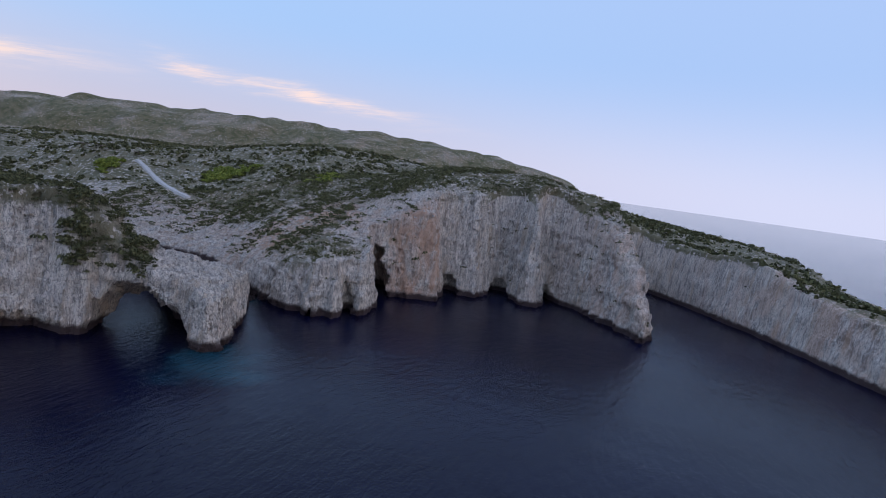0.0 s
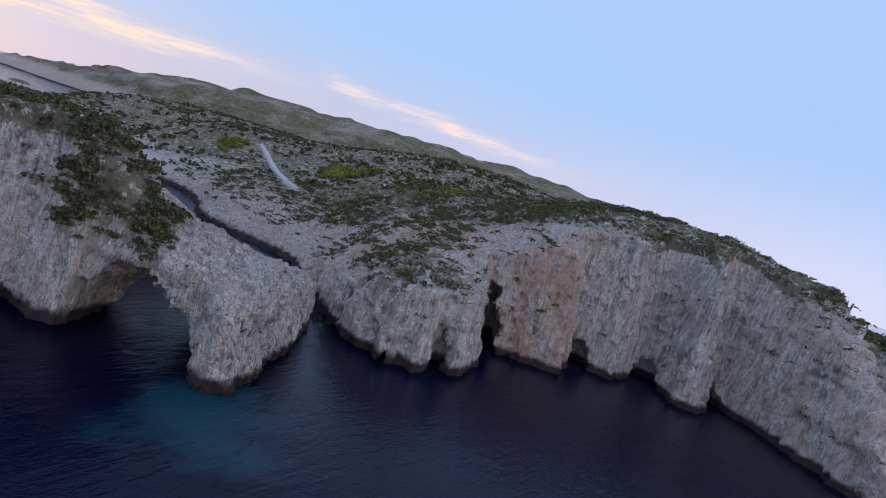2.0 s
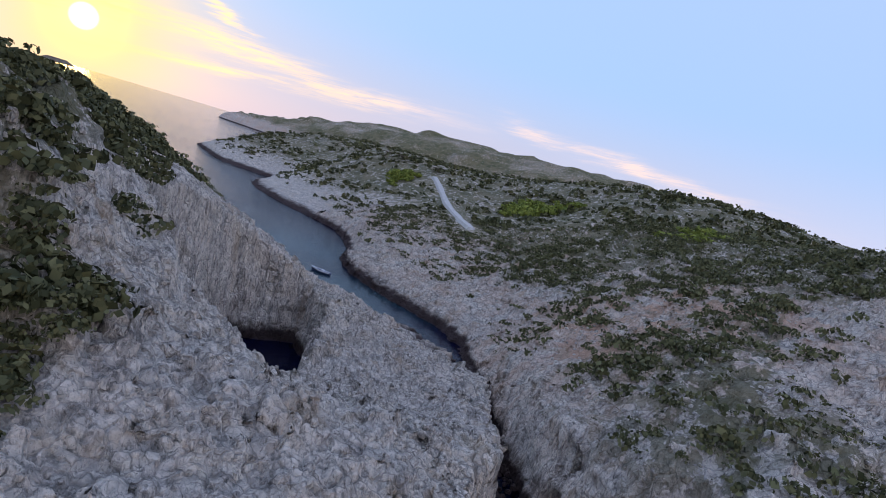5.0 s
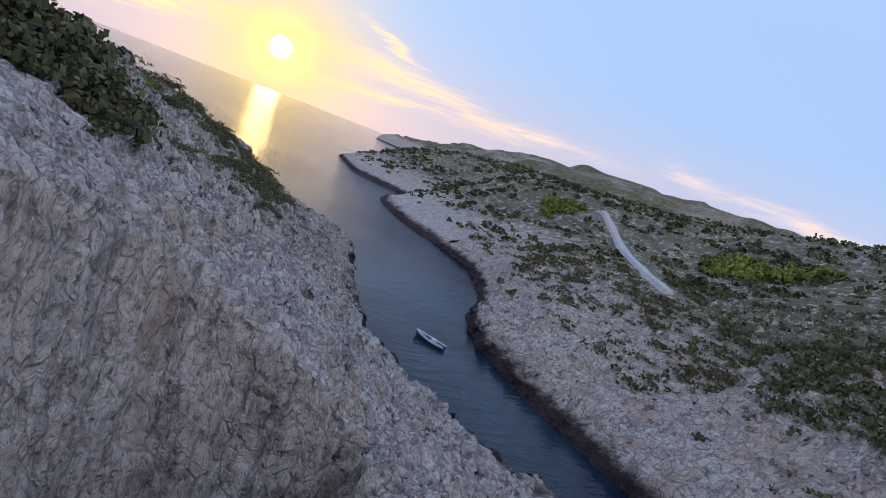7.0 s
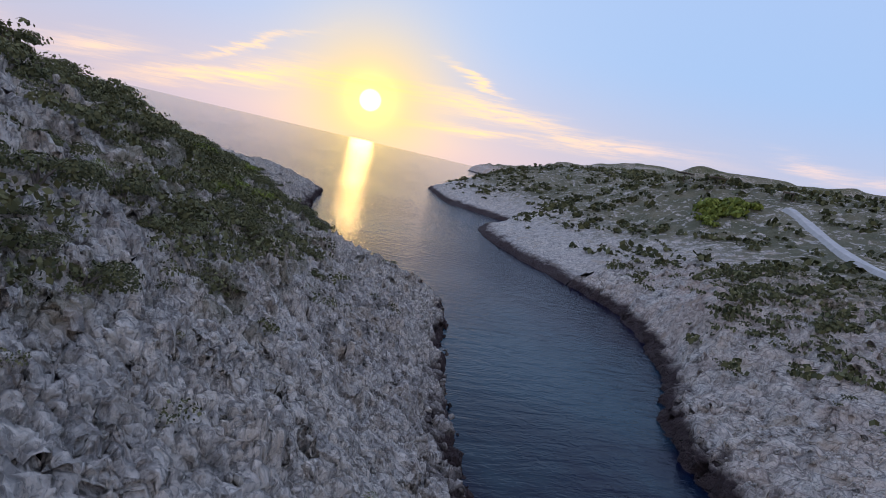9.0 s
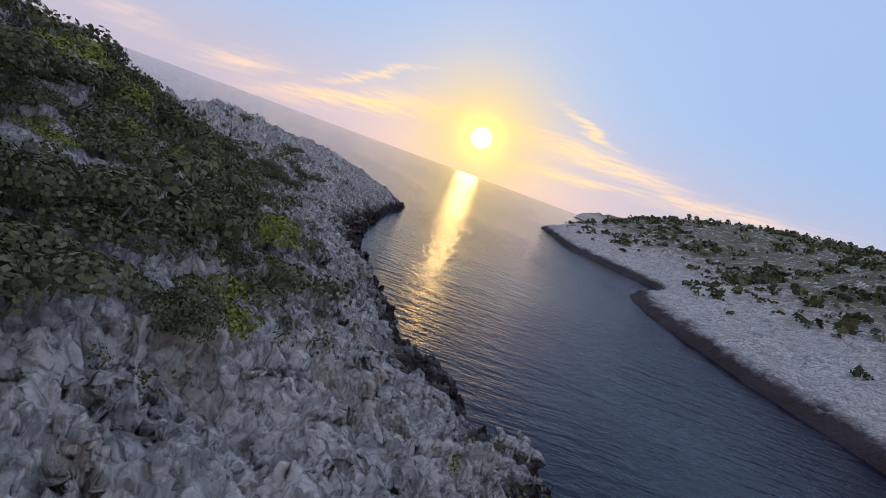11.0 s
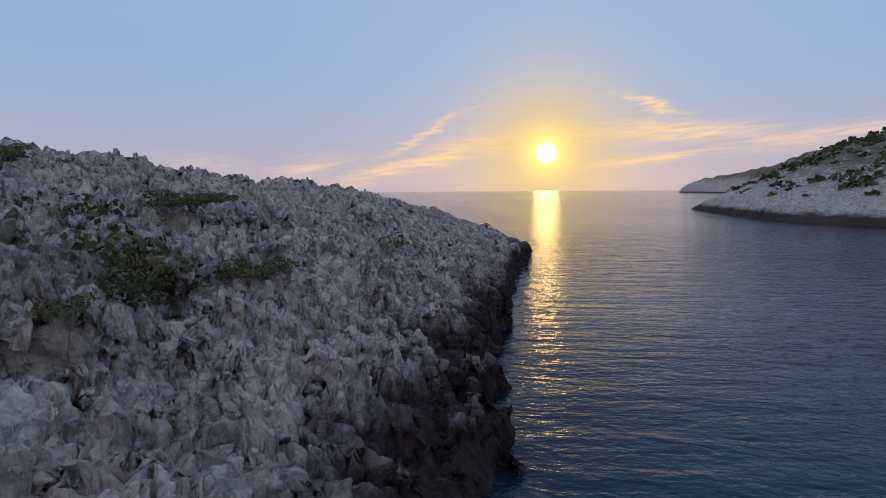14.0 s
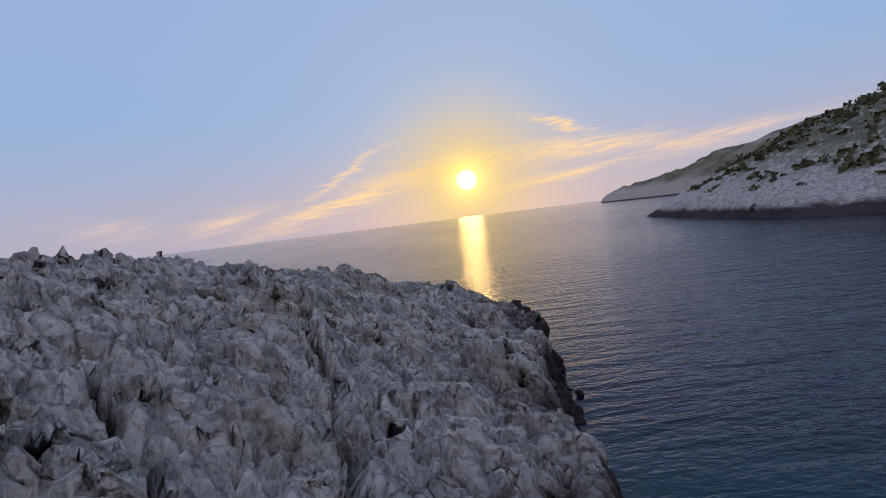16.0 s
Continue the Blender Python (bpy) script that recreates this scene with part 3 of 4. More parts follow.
shore_low = [(-146, 386, 7), (-190, 407, 6), (-230, 419, 5), (-258, 442, 5), (-300, 482, 5), (-350, 509, 4), (-400, 521, 4), (-460, 549, 3),
             (-520, 622, 5), (-600, 622, 6), (-728, 680, 3), (-226, 514, 30), (-335, 627, 52), (-283, 545, 30), (-292, 515, 22), (-278, 476, 16),
             (-221, 606, 50), (-180, 450, 20), (-400, 590, 27), (-480, 640, 28), (-380, 545, 13), (-610, 680, 30)]
cliff_tops = [(-60, 298, 29), (-76, 303, 25), (-40, 312, 33), (-95, 312, 14), (-30, 372, 52), (-18, 378, 60), (12, 400, 71), (50, 415, 76),
              (80, 411, 79), (103, 400, 68), (114, 360, 44), (120, 335, 22), (127, 318, 10), (-106, 394, 33), (-64, 419, 53), (-90, 340, 28), (-130, 385, 14), (-60, 340, 38)]
hill_tops = [(-60, 560, 70), (-112, 575, 81), (-200, 655, 80), (-390, 700, 61), (-402, 642, 57), (-379, 634, 55), (-560, 740, 56), (-650, 720, 40), (40, 500, 89), (100, 460, 84), (-15, 445, 80),
             (-110, 460, 50), (-150, 560, 66), (0, 760, 84), (-300, 860, 70), (200, 700, 66), (-600, 950, 60), (205, 480, 48), (222, 405, 52),
             (240, 330, 35), (248, 280, 33), (300, 400, 32), (290, 250, 26), (310, 520, 45), (170, 540, 62), (400, 800, 40), (136, 375, 62)]
main_top = Relief(shore_low + cliff_tops + hill_tops, 12.0)


ROAD = [(-338, 629), (-318, 611), (-298, 590), (-268, 556), (-244, 529), (-228, 514), (-221, 506)]


def main_field(ax, ay, az):
    x, y = np.meshgrid(ax, ay, indexing="ij")
    d, h = outline_distance(x, y, MAIN_COAST), main_top(x, y)
    slope = np.hypot(*np.gradient(h, ax, ay))
    X, Y, Z = x[..., None], y[..., None], az[None, None]
    east = (1 / (1 + np.exp(-(x + 110) / 8)))[..., None]
    f = np.minimum((d[..., None] - (0.16 * east + 0.7 * (1 - east)) * Z) * 0.9, (h[..., None] - Z) * 0.85)
    for c, r, turn in (((-35, 362, 2), (8, 32, 25), 10), ((12, 390, 2), (8, 10, 13), 0), ((50, 408, 0), (10, 12, 10), 0), ((84, 410, 0), (6, 14, 11), 0), ((176, 512, 0), (7, 8, 9), 0), ((-44, 300, 0), (2.5, 8, 16), 0), ((-60, 290, 0), (2.0, 7, 12), 0)):
        f = np.minimum(f, ellipsoid(X, Y, Z, c, r, turn))
    steep = np.clip(0.2 + east[..., 0] * 0.5 * (d < 40) + (slope - 0.7) * 0.5, 0.15, 1.0)[..., None]
    calm = 1 - 0.9 * np.exp(-(line_distance(x, y, ROAD) / 7) ** 2)
    return rocky(f, steep, X, Y, Z, calm=calm)


def main_cover(x, y, z):
    scrub = np.clip((z - np.where(x < -350, 8, 13)) / 18, 0, 1)
    scrub = np.where(x > -60, np.clip((main_top(x, y) - z < 6) * 1.0, 0, 1) * np.clip((y - 385) / 25, 0, 1), scrub)
    scrub = scrub * (1 - 0.8 * bump_field(x, y, -105, 390, 50))
    scrub = np.maximum(scrub, (bump_field(x, y, -52, 315, 14) + 0.6 * bump_field(x, y, -80, 341, 9)) * (z > 24))
    scrub = np.maximum(scrub, np.clip((x - 236) / 12, 0, 1) * np.clip((z - 22) / 15, 0, 1))
    rust = 1.8 * bump_field(x, y, -6, 358, 17) + 1.3 * bump_field(x, y, -88, 375, 46) + 0.5 * bump_field(x, y, -180, 470, 90) + 0.6 * bump_field(x, y, 235, 330, 130) + 0.45 * bump_field(x, y, -300, 500, 40) + 0.4 * bump_field(x, y, 105, 360, 40)
    return np.c_[np.clip(scrub, 0, 1), np.clip(rust, 0, 1), 0 * x]


NEAR = (-345, 145, 270, 530)


def outside_near(x, y, z):
    return ~((x > NEAR[0]) & (x < NEAR[1]) & (y > NEAR[2]) & (y < NEAR[3]))


def north_edge(x):
    """South border of the finely worked north flank of the islet."""
    return np.interp(x, (-545, -450, -330, -221), (420, 372, 330, 305))


islet_east, ve, qe = land("islet", islet_field, (-225, 195, -3), (-70, 385, 64), 1.0, islet_cover, lambda x, y, z: x > -221.6, (30,))
islet_back, vb, qb = land("islet_back", islet_field, (-545, 195, -3), (-219, 480, 58), 1.5, islet_cover, lambda x, y, z: (x < -221) & (y < north_edge(x)))
islet_west, vw, qw = land("islet_slope", islet_field, (-372, 300, -3), (-221, 426, 50), 0.85, islet_cover, lambda x, y, z: (y > north_edge(x) - 1) & (x > -371.4), (34, 17))
islet_tip, vt, qt = land("islet_point", islet_field, (-545, 342, -3), (-371, 480, 30), 0.75, islet_cover, lambda x, y, z: y > north_edge(x) - 1, (34, 17))
main_near, vm, qm = land("mainland_shore", main_field, (NEAR[0] - 1.2, NEAR[2], -3), (NEAR[1] + 1.2, NEAR[3] + 1.2, 100), 1.2, main_cover, None, (58,))
main_far, vf, qf = land("mainland_hill", main_field, (-780, 80, -3), (624, 1000, 120), 3.0, main_cover, outside_near)
for ob, words in ((islet_east, "pale grey limestone islet with a sea arch and a sunken pool"), (islet_back, "scrubby southern side of the limestone islet"), (islet_tip, "jagged grey limestone point of the islet, dark at the tide line"), (islet_west, "karst limestone flank of the islet sloping into the sea"),
                  (main_near, "fluted limestone sea cliffs and shore of the mainland"), (main_far, "scrub-covered limestone hill of the mainland coast")):
    tagged(ob, words, "ground", kind="structure")

# far headland across the bay
def far_headland():
    s, w = np.linspace(0, 1, 270), np.linspace(-1, 1, 49)
    S, W = np.meshgrid(s, w, indexing="ij")
    cx, cy = -2300 + 2900 * S, 1900 - 300 * S + 300 * S * S
    wide = 30 + 260 * np.minimum(1, S * 2.2)
    top = (18 + 235 * S ** 0.72 + 22 * np.exp(-((S - 0.36) / 0.12) ** 2) - 40 * np.exp(-((S - 0.76) / 0.15) ** 2)) * (1 - np.clip((S - 0.7) / 0.3, 0, 1) ** 2) * (1 - np.abs(W) ** 3.0) + (13 * grain(S * 26, W * 5, S * 0) + 8 * grain(S * 70, W * 9, S * 0 + 4)) * (1 - W ** 2)
    x, y = cx + W * wide * 0.4, cy + W * wide
    x, y = x + grain(x / 60, y / 60, x * 0) * 16, y + grain(x / 60 + 7, y / 60, x * 0) * 16
    verts = np.stack([x, y, top - 2], -1).reshape(-1, 3)
    i = (np.arange(269)[:, None] * 49 + np.arange(48)[None]).ravel()
    quads = np.c_[i, i + 49, i + 50, i + 1]
    cov = np.c_[np.clip((verts[:, 2] - 30) / 20, 0, 1) * np.clip(1.1 + 0.35 * grain(verts[:, 0] / 90, verts[:, 1] / 40, verts[:, 2] / 22) + 0.3 * grain(verts[:, 0] / 35, verts[:, 1] / 35, verts[:, 2] / 15), 0.55, 1.25), np.full(len(verts), 0.6), np.zeros(len(verts))]
    tagged(new("far_headland", mesh_from("far_headland", verts * U, quads, ROCK, True, cov)), "long low headland across the bay, scrub over pale cliffs", "ground", kind="structure")


far_headland()

# the sea, one sheet to the horizon
sea_bm = bmesh.new()
bmesh.ops.create_circle(sea_bm, cap_ends=True, radius=4700, segments=96)
sea_me = bpy.data.meshes.new("sea")
sea_bm.to_mesh(sea_me)
sea_bm.free()
sea_me.materials.append(WATER)
sea = tagged(new("sea", sea_me), "deep blue sea with small evening ripples", "water", kind="structure")


# ---------------------------------------------------------------- plants
def blob(count, size, leaf, seed, squash=0.75):
    """Leaves of one bush: small crossed quads over a lumpy dome."""
    r = np.random.default_rng(seed)
    lumps = r.normal(size=(7, 3)) * (0.5, 0.5, 0.22) + (0, 0, 0.35)
    lump = lumps[r.integers(0, 7, count)]
    d = r.normal(size=(count, 3))
    d /= np.linalg.norm(d, axis=1)[:, None]
    d[:, 2] = np.abs(d[:, 2]) * 0.9 - 0.15
    c = (lump + d * (0.42 + 0.16 * r.random((count, 1)))) * (size, size, size * squash)
    c[:, 2] = np.maximum(c[:, 2], 0.02 * size)
    u = np.cross(d, r.normal(size=(count, 3)))
    u /= np.linalg.norm(u, axis=1)[:, None] + 1e-6
    w = np.cross(d, u) + d * 0.5 * r.normal(size=(count, 1))
    s = leaf * (0.6 + 0.8 * r.random((count, 1)))
    v = np.stack([c - u * s, c + w * s * 0.7, c + u * s, c - w * s * 0.7], 1).reshape(-1, 3)
    return v, np.arange(count * 4).reshape(-1, 4)


def scatter(verts, quads, weight, count, seed):
    """Places on a surface, chosen by weight."""
    r = np.random.default_rng(seed)
    mid = verts[quads].mean(1)
    normal = np.cross(verts[quads[:, 2]] - verts[quads[:, 0]], verts[quads[:, 3]] - verts[quads[:, 1]])
    area = np.linalg.norm(normal, axis=1) + 1e-9
    w = weight(mid[:, 0], mid[:, 1], mid[:, 2], np.abs(normal[:, 2]) / area) * area
    return mid[r.choice(len(mid), count, p=w / w.sum())]


def thicket(name, places, sizes, mat, words, leaf=0.2, count=46, seed=1):
    """Far scrub, one mesh of many bushes."""
    r = np.random.default_rng(seed)
    kinds = [blob(count, 1.0, leaf, seed * 10 + k) for k in range(6)]
    vs, n = [], 0
    for p, s in zip(places, sizes):
        v, _ = kinds[r.integers(0, 6)]
        a = r.random() * 6.28
        ca, sa = math.cos(a), math.sin(a)
        q = np.c_[v[:, 0] * ca - v[:, 1] * sa, v[:, 0] * sa + v[:, 1] * ca, v[:, 2]] * s
        vs.append(q + p * U)
    v = np.concatenate(vs)
    me = mesh_from(name, v, np.arange(len(v)).reshape(-1, 4), mat, False)
    return tagged(new(name, me), words, "shrubs", kind="stuff")


def patch(x, y, scale, low=-0.1, high=0.35, shift=0.0):
    return np.clip((grain(x / scale + shift, y / scale, x * 0 + 3.3) + 0.5 * grain(x / scale * 2.7, y / scale * 2.7 + shift, x * 0 + 8.1) - low) / (high - low), 0, 1)


def hill_weight(x, y, z, up):
    cover = main_cover(x, y, z)[:, 0]
    return np.where(up > 0.45, 1, 0.02) * (0.25 + cover + 6 * (bump_field(x, y, -366, 540, 4) + bump_field(x, y, -348, 546, 5) + bump_field(x, y, -316, 537, 4))) * (0.10 + patch(x, y, 22, -0.25, 0.4)) * (0.22 + patch(x, y, 5, -0.1, 0.25, 5.0)) * (z > 9) * (line_distance(x, y, ROAD) > 7)


def lime_weight(x, y, z, up):
    g = bump_field(x, y, -231, 600, 11) + 0.5 * bump_field(x, y, -208, 606, 8) + 0.2 * bump_field(x, y, -352, 606, 10) + 0.12 * bump_field(x, y, -102, 510, 9)
    return np.where(up > 0.4, 1, 0.05) * g * (z > 9) * (line_distance(x, y, ROAD) > 6)


def sized(k, low, high, seed):
    return low + (high - low) * np.random.default_rng(seed).random(k) ** 2


thicket("maquis", scatter(vm, qm, hill_weight, 8500, 11), sized(8500, 0.4, 1.75, 1), DARK_LEAF, "dark green maquis scrub among pale rocks", 0.24, 26, 1)
thicket("maquis", scatter(vf, qf, hill_weight, 11000, 12), sized(11000, 0.8, 2.6, 2), DARK_LEAF, "dark green maquis scrub covering the hill", 0.40, 13, 2)
thicket("pine_scrub", scatter(vf, qf, lime_weight, 230, 13), sized(230, 1.6, 3.8, 3), LIME_LEAF, "yellow-green young pines beside the track", 0.22, 110, 3)
thicket("pine_scrub", scatter(vm, qm, lime_weight, 40, 14), sized(40, 1.0, 2.6, 4), LIME_LEAF, "yellow-green bushes among rocks", 0.2, 90, 4)


def islet_weight(x, y, z, up):
    thick = np.clip((z - 20) / 10, 0, 1) * np.clip((x + 440) / 40, 0, 1) * 1.6 * (0.05 + patch(x, y, 17, shift=4.0))
    return (up > 0.3) * (0.006 + thick + islet_clumps(x, y) * (0.15 + patch(x, y, 8, shift=2.0))) * (z > 6) * (x > -470)


def crest_weight(x, y, z, up):
    gully = (bump_field(x, y, -135, 222, 6) + bump_field(x, y, -126, 225, 6) + bump_field(x, y, -116, 227, 5)) * np.clip((z - 24) / 6, 0, 1) * 3
    top = np.clip((z - 44) / 6, 0, 1) * (up > 0.3)
    shoulder = (bump_field(x, y, -178, 262, 12) + bump_field(x, y, -160, 256, 8) + 1.2 * bump_field(x, y, -214, 294, 13) + 0.7 * bump_field(x, y, -143, 250, 4)) * (z > 36) * (up > 0.25)
    return (gully + top + 1.5 * shoulder) * (0.2 + patch(x, y, 9))


thicket("maquis", scatter(vb, qb, islet_weight, 1400, 15), sized(1400, 0.9, 2.4, 5), DARK_LEAF, "dark green scrub over the back of the islet", 0.23, 60, 5)
flank_v, flank_q = np.concatenate([vw, vt]), np.concatenate([qw, qt + len(vw)])
thicket("maquis", scatter(flank_v, flank_q, islet_weight, 1400, 19), sized(1400, 0.4, 1.8, 9), DARK_LEAF, "low dark scrub in the cracks of the limestone", 0.1, 100, 9)
thicket("spurge", scatter(flank_v, flank_q, lambda x, y, z, up: (up > 0.3) * (bump_field(x, y, -352, 388, 5) + 0.02 * (z > 6) * ~((x < -333) & (x > -390) & (y > 398)) + 0.4 * bump_field(x, y, -255, 330, 14)), 60, 29), sized(60, 0.35, 1.4, 19), LIME_LEAF, "yellow-green spurge cushions between grey rocks", 0.05, 420, 19)
thicket("maquis", scatter(ve, qe, crest_weight, 1100, 16), sized(1100, 0.7, 2.0, 6), DARK_LEAF, "dark green bushes on the cliff top and down its gully", 0.18, 90, 6)


def clints(name, places, low, high, words, seed, tall=1.0, strike=35.0):
    """Weathered angular blocks half sunk in the ground, one mesh."""
    r = np.random.default_rng(seed)
    k = len(places)
    turn = np.arange(6) * math.pi / 3
    ring = np.c_[np.cos(turn), np.sin(turn)]
    body = np.concatenate([np.c_[ring * a, np.full(6, b)] for a, b in ((1.1, -0.8), (1.0, 0.55), (0.62, 1.0))])
    size = low + (high - low) * r.random(k) ** 2
    v = body[None] * (1 + 0.15 * r.normal(size=(k, 18, 3)) * (1, 1, 0.6))
    v = v * (size * (0.7 + 0.7 * r.random(k)))[:, None, None] * np.stack([np.ones(k), 0.5 + 0.5 * r.random(k), tall * (0.7 + 0.7 * r.random(k))], 1)[:, None]
    lean = r.normal(size=(k, 2)) * 0.16
    v[..., 0] += v[..., 2] * lean[:, :1]
    v[..., 1] += v[..., 2] * lean[:, 1:]
    a = np.radians(strike) + r.normal(size=k) * 0.5
    ca, sa = np.cos(a)[:, None], np.sin(a)[:, None]
    v = np.stack([v[..., 0] * ca - v[..., 1] * sa, v[..., 0] * sa + v[..., 1] * ca, v[..., 2] - 0.45 * size[:, None]], -1) + (places * U)[:, None]
    q = [(12, 13, 14, 15), (12, 15, 16, 17)] + [(o + i, o + (i + 1) % 6, o + 6 + (i + 1) % 6, o + 6 + i) for o in (0, 6) for i in range(6)]
    q = (np.array(q)[None] + 18 * np.arange(k)[:, None, None]).reshape(-1, 4)
    return tagged(new(name, mesh_from(name, v.reshape(-1, 3), q, ROCK, False, np.zeros((k * 18, 3)))), words, "rocks", kind="stuff")


def flank_rocks(x, y, z, up):
    return (z > 2.2) * (0.25 + patch(x, y, 12, shift=1.0)) * np.where(up > 0.25, 1, 0.2) * (1.15 - np.clip(islet_clumps(x, y), 0, 1))


clints("clints", scatter(vt, qt, flank_rocks, 2600, 31), 0.06, 0.24, "weathered upright limestone blocks with deep clefts", 31, 1.2)
clints("clints", scatter(vw, qw, flank_rocks, 2600, 35), 0.08, 0.30, "weathered limestone blocks and clefts on the slope", 35, 1.2)
clints("clints", scatter(ve, qe, lambda x, y, z, up: (z > 4) * (up > 0.45) * (islet_top(x, y) - z < 4), 1500, 32), 0.12, 0.4, "angular limestone blocks on the ridge above the arch", 32, 0.9)
def channel_boulders(count, seed):
    """Fallen blocks that choke the narrow neck between islet and mainland."""
    r = np.random.default_rng(seed)
    t, o = r.random(count), r.normal(size=count) * 4.0
    x, y = -93 - 46 * t + o * 0.8, 302 + 60 * t + o * 0.55
    return np.c_[x, y, r.normal(size=count) * 0.5 + 0.6]


clints("boulders", channel_boulders(420, 36), 0.3, 1.3, "fallen limestone boulders in the narrow channel", 36, 0.8, 50)
clints("scree", scatter(vm, qm, lambda x, y, z, up: (z > 2.5) * (up > 0.5) * (line_distance(x, y, ROAD) > 5) * (0.12 + patch(x, y, 15, shift=7.0)) * (main_top(x, y) - z < 4) * np.where(z > 14, 0.45, 1), 6000, 33), 0.14, 0.5, "pale limestone boulders and ledges among scrub", 33, 0.6, 70)
clints("scree", scatter(vf, qf, lambda x, y, z, up: (z > 3) * (up > 0.5) * (line_distance(x, y, ROAD) > 5) * (0.1 + patch(x, y, 30, shift=7.0)) * ((y < 760) & (x < 140)) * (main_top(x, y) - z < 6), 3500, 34), 0.3, 1.0, "pale limestone outcrops on the scrubby hill", 34, 0.6, 70)


def part(name, bm, mat, parent, label=""):
    me = bpy.data.meshes.new(name)
    bm.to_mesh(me)
    bm.free()
    me.materials.append(mat)
    ob = new(name, me)
    ob.parent = parent
    return tagged(ob, label)


def tube(bm, points, radii, sides=7):
    """A tapered limb along points."""
    rings = []
    for i, (p, r) in enumerate(zip(points, radii)):
        a, b = Vector(points[max(0, i - 1)]), Vector(points[min(len(points) - 1, i + 1)])
        q = (b - a).to_track_quat("Z", "Y")
        rings.append([bm.verts.new(Vector(p) + q @ Vector((r * math.cos(t * 6.2832 / sides), r * math.sin(t * 6.2832 / sides), 0))) for t in range(sides)])
    for u, w in zip(rings, rings[1:]):
        for k in range(sides):
            bm.faces.new((u[k], u[(k + 1) % sides], w[(k + 1) % sides], w[k]))
    bm.faces.new(rings[0][::-1])
    bm.faces.new(rings[-1])


def block(bm, size, at=(0, 0, 0), turn=None, bevel=0.0):
    m = Matrix.Translation(at) @ (turn or Matrix()) @ Matrix.Diagonal((*size, 1))
    made = bmesh.ops.create_cube(bm, size=1.0, matrix=m)
    if bevel:
        edges = list({e for v in made["verts"] for e in v.link_edges})
        bmesh.ops.bevel(bm, geom=edges, offset=bevel, segments=2, affect="EDGES")


def shrub(seed, mat, words):
    base = tagged(new("shrub"), words, "shrub", "shrubs on the islet")
    base.empty_display_size = 0.3
    v, q = blob(1700, 1.0, 0.05, 100 + seed)
    foliage = new("foliage", mesh_from("foliage", v, q, mat, False))
    foliage.parent = base
    bm, r = bmesh.new(), random.Random(seed)
    for k in range(5):
        a = k * 1.26 + r.random()
        tube(bm, [(0, 0, -0.25), (0.15 * math.cos(a), 0.15 * math.sin(a), 0.2), (0.45 * math.cos(a), 0.45 * math.sin(a), 0.55)], [0.05, 0.035, 0.015], 5)
    part("stem", bm, BARK, base)
    return base


kinds = [shrub(1, DARK_LEAF, "dense dark green mastic shrub rooted in limestone"), shrub(2, DARK_LEAF, "low dark green juniper bush on bare rock"), shrub(3, LIME_LEAF, "yellow-green spurge bush among grey rocks")]
spots = scatter(flank_v, flank_q, lambda x, y, z, up: islet_weight(x, y, z, up) * (x < -230) * ~((x < -378) & (x > -404) & (y > 401)) * ~((x < -333) & (x > -379) & (y > 397)), 150, 17)
thick = scatter(flank_v, flank_q, lambda x, y, z, up: (up > 0.2) * (z > 6.5) * (x > -381) * (y < np.where(x > -362, 398, 396)) * (bump_field(x, y, -344, 395, 7) + 0.9 * bump_field(x, y, -372, 388, 10) + bump_field(x, y, -352, 376, 14) + 0.7 * bump_field(x, y, -330, 380, 12)), 145, 18)
lone = np.array([vt[np.argmin(np.hypot(vt[:, 0] - x, vt[:, 1] - y))] for x, y in ((-444, 418), (-458, 412), (-420, 407), (-432, 411))])
spots = np.concatenate([spots, thick, lone])
pick = random.Random(5)
for k, p in enumerate(spots):
    kind = kinds[pick.choice((0, 0, 0, 1, 1, 1, 1, 2)) if k < len(spots) - len(lone) else 0]
    s = 0.6 + 1.5 * pick.random() ** 1.5
    m = pose(p[0] * U, p[1] * U, p[2] * U - 0.1, 0, 0, pick.uniform(0, 360))
    one = copy_thing(kind, m)
    one.scale = (s, s, s * pick.uniform(0.7, 1.0))
for k, kind in enumerate(kinds):
    kind.location = Vector(thick[k * 7]) * U + Vector((0.3, -0.3, -0.2))


# ---------------------------------------------------------------- the track, huts and the boat
def track():
    pts = []
    for (ax, ay), (bx, by) in zip(ROAD, ROAD[1:]):
        pts += [(ax + (bx - ax) * t / 8, ay + (by - ay) * t / 8) for t in range(8)]
    pts.append(ROAD[-1])
    bm, rows = bmesh.new(), []
    for i, (x, y) in enumerate(pts):
        a, b = pts[max(0, i - 1)], pts[min(len(pts) - 1, i + 1)]
        l = math.hypot(b[0] - a[0], b[1] - a[1])
        nx, ny = -(b[1] - a[1]) / l, (b[0] - a[0]) / l
        wide = 2.1 + 0.3 * math.sin(i * 0.7)
        z = float(main_top(np.array([x]), np.array([y]))[0]) + (0.9 if 2 < i < len(pts) - 3 else -1.5)
        rows.append([bm.verts.new(((x + nx * o) * U, (y + ny * o) * U, (z + d) * U)) for o, d in ((-wide - 1.5, -3), (-wide, 0), (0, 0.12), (wide, 0), (wide + 1.5, -3))])
    for u, w in zip(rows, rows[1:]):
        for k in range(4):
            bm.faces.new((u[k], w[k], w[k + 1], u[k + 1]))
    me = bpy.data.meshes.new("road")
    bm.to_mesh(me)
    bm.free()
    me.materials.append(GRAVEL)
    tagged(new("road", me), "pale gravel track running down the slope", "road", kind="structure")


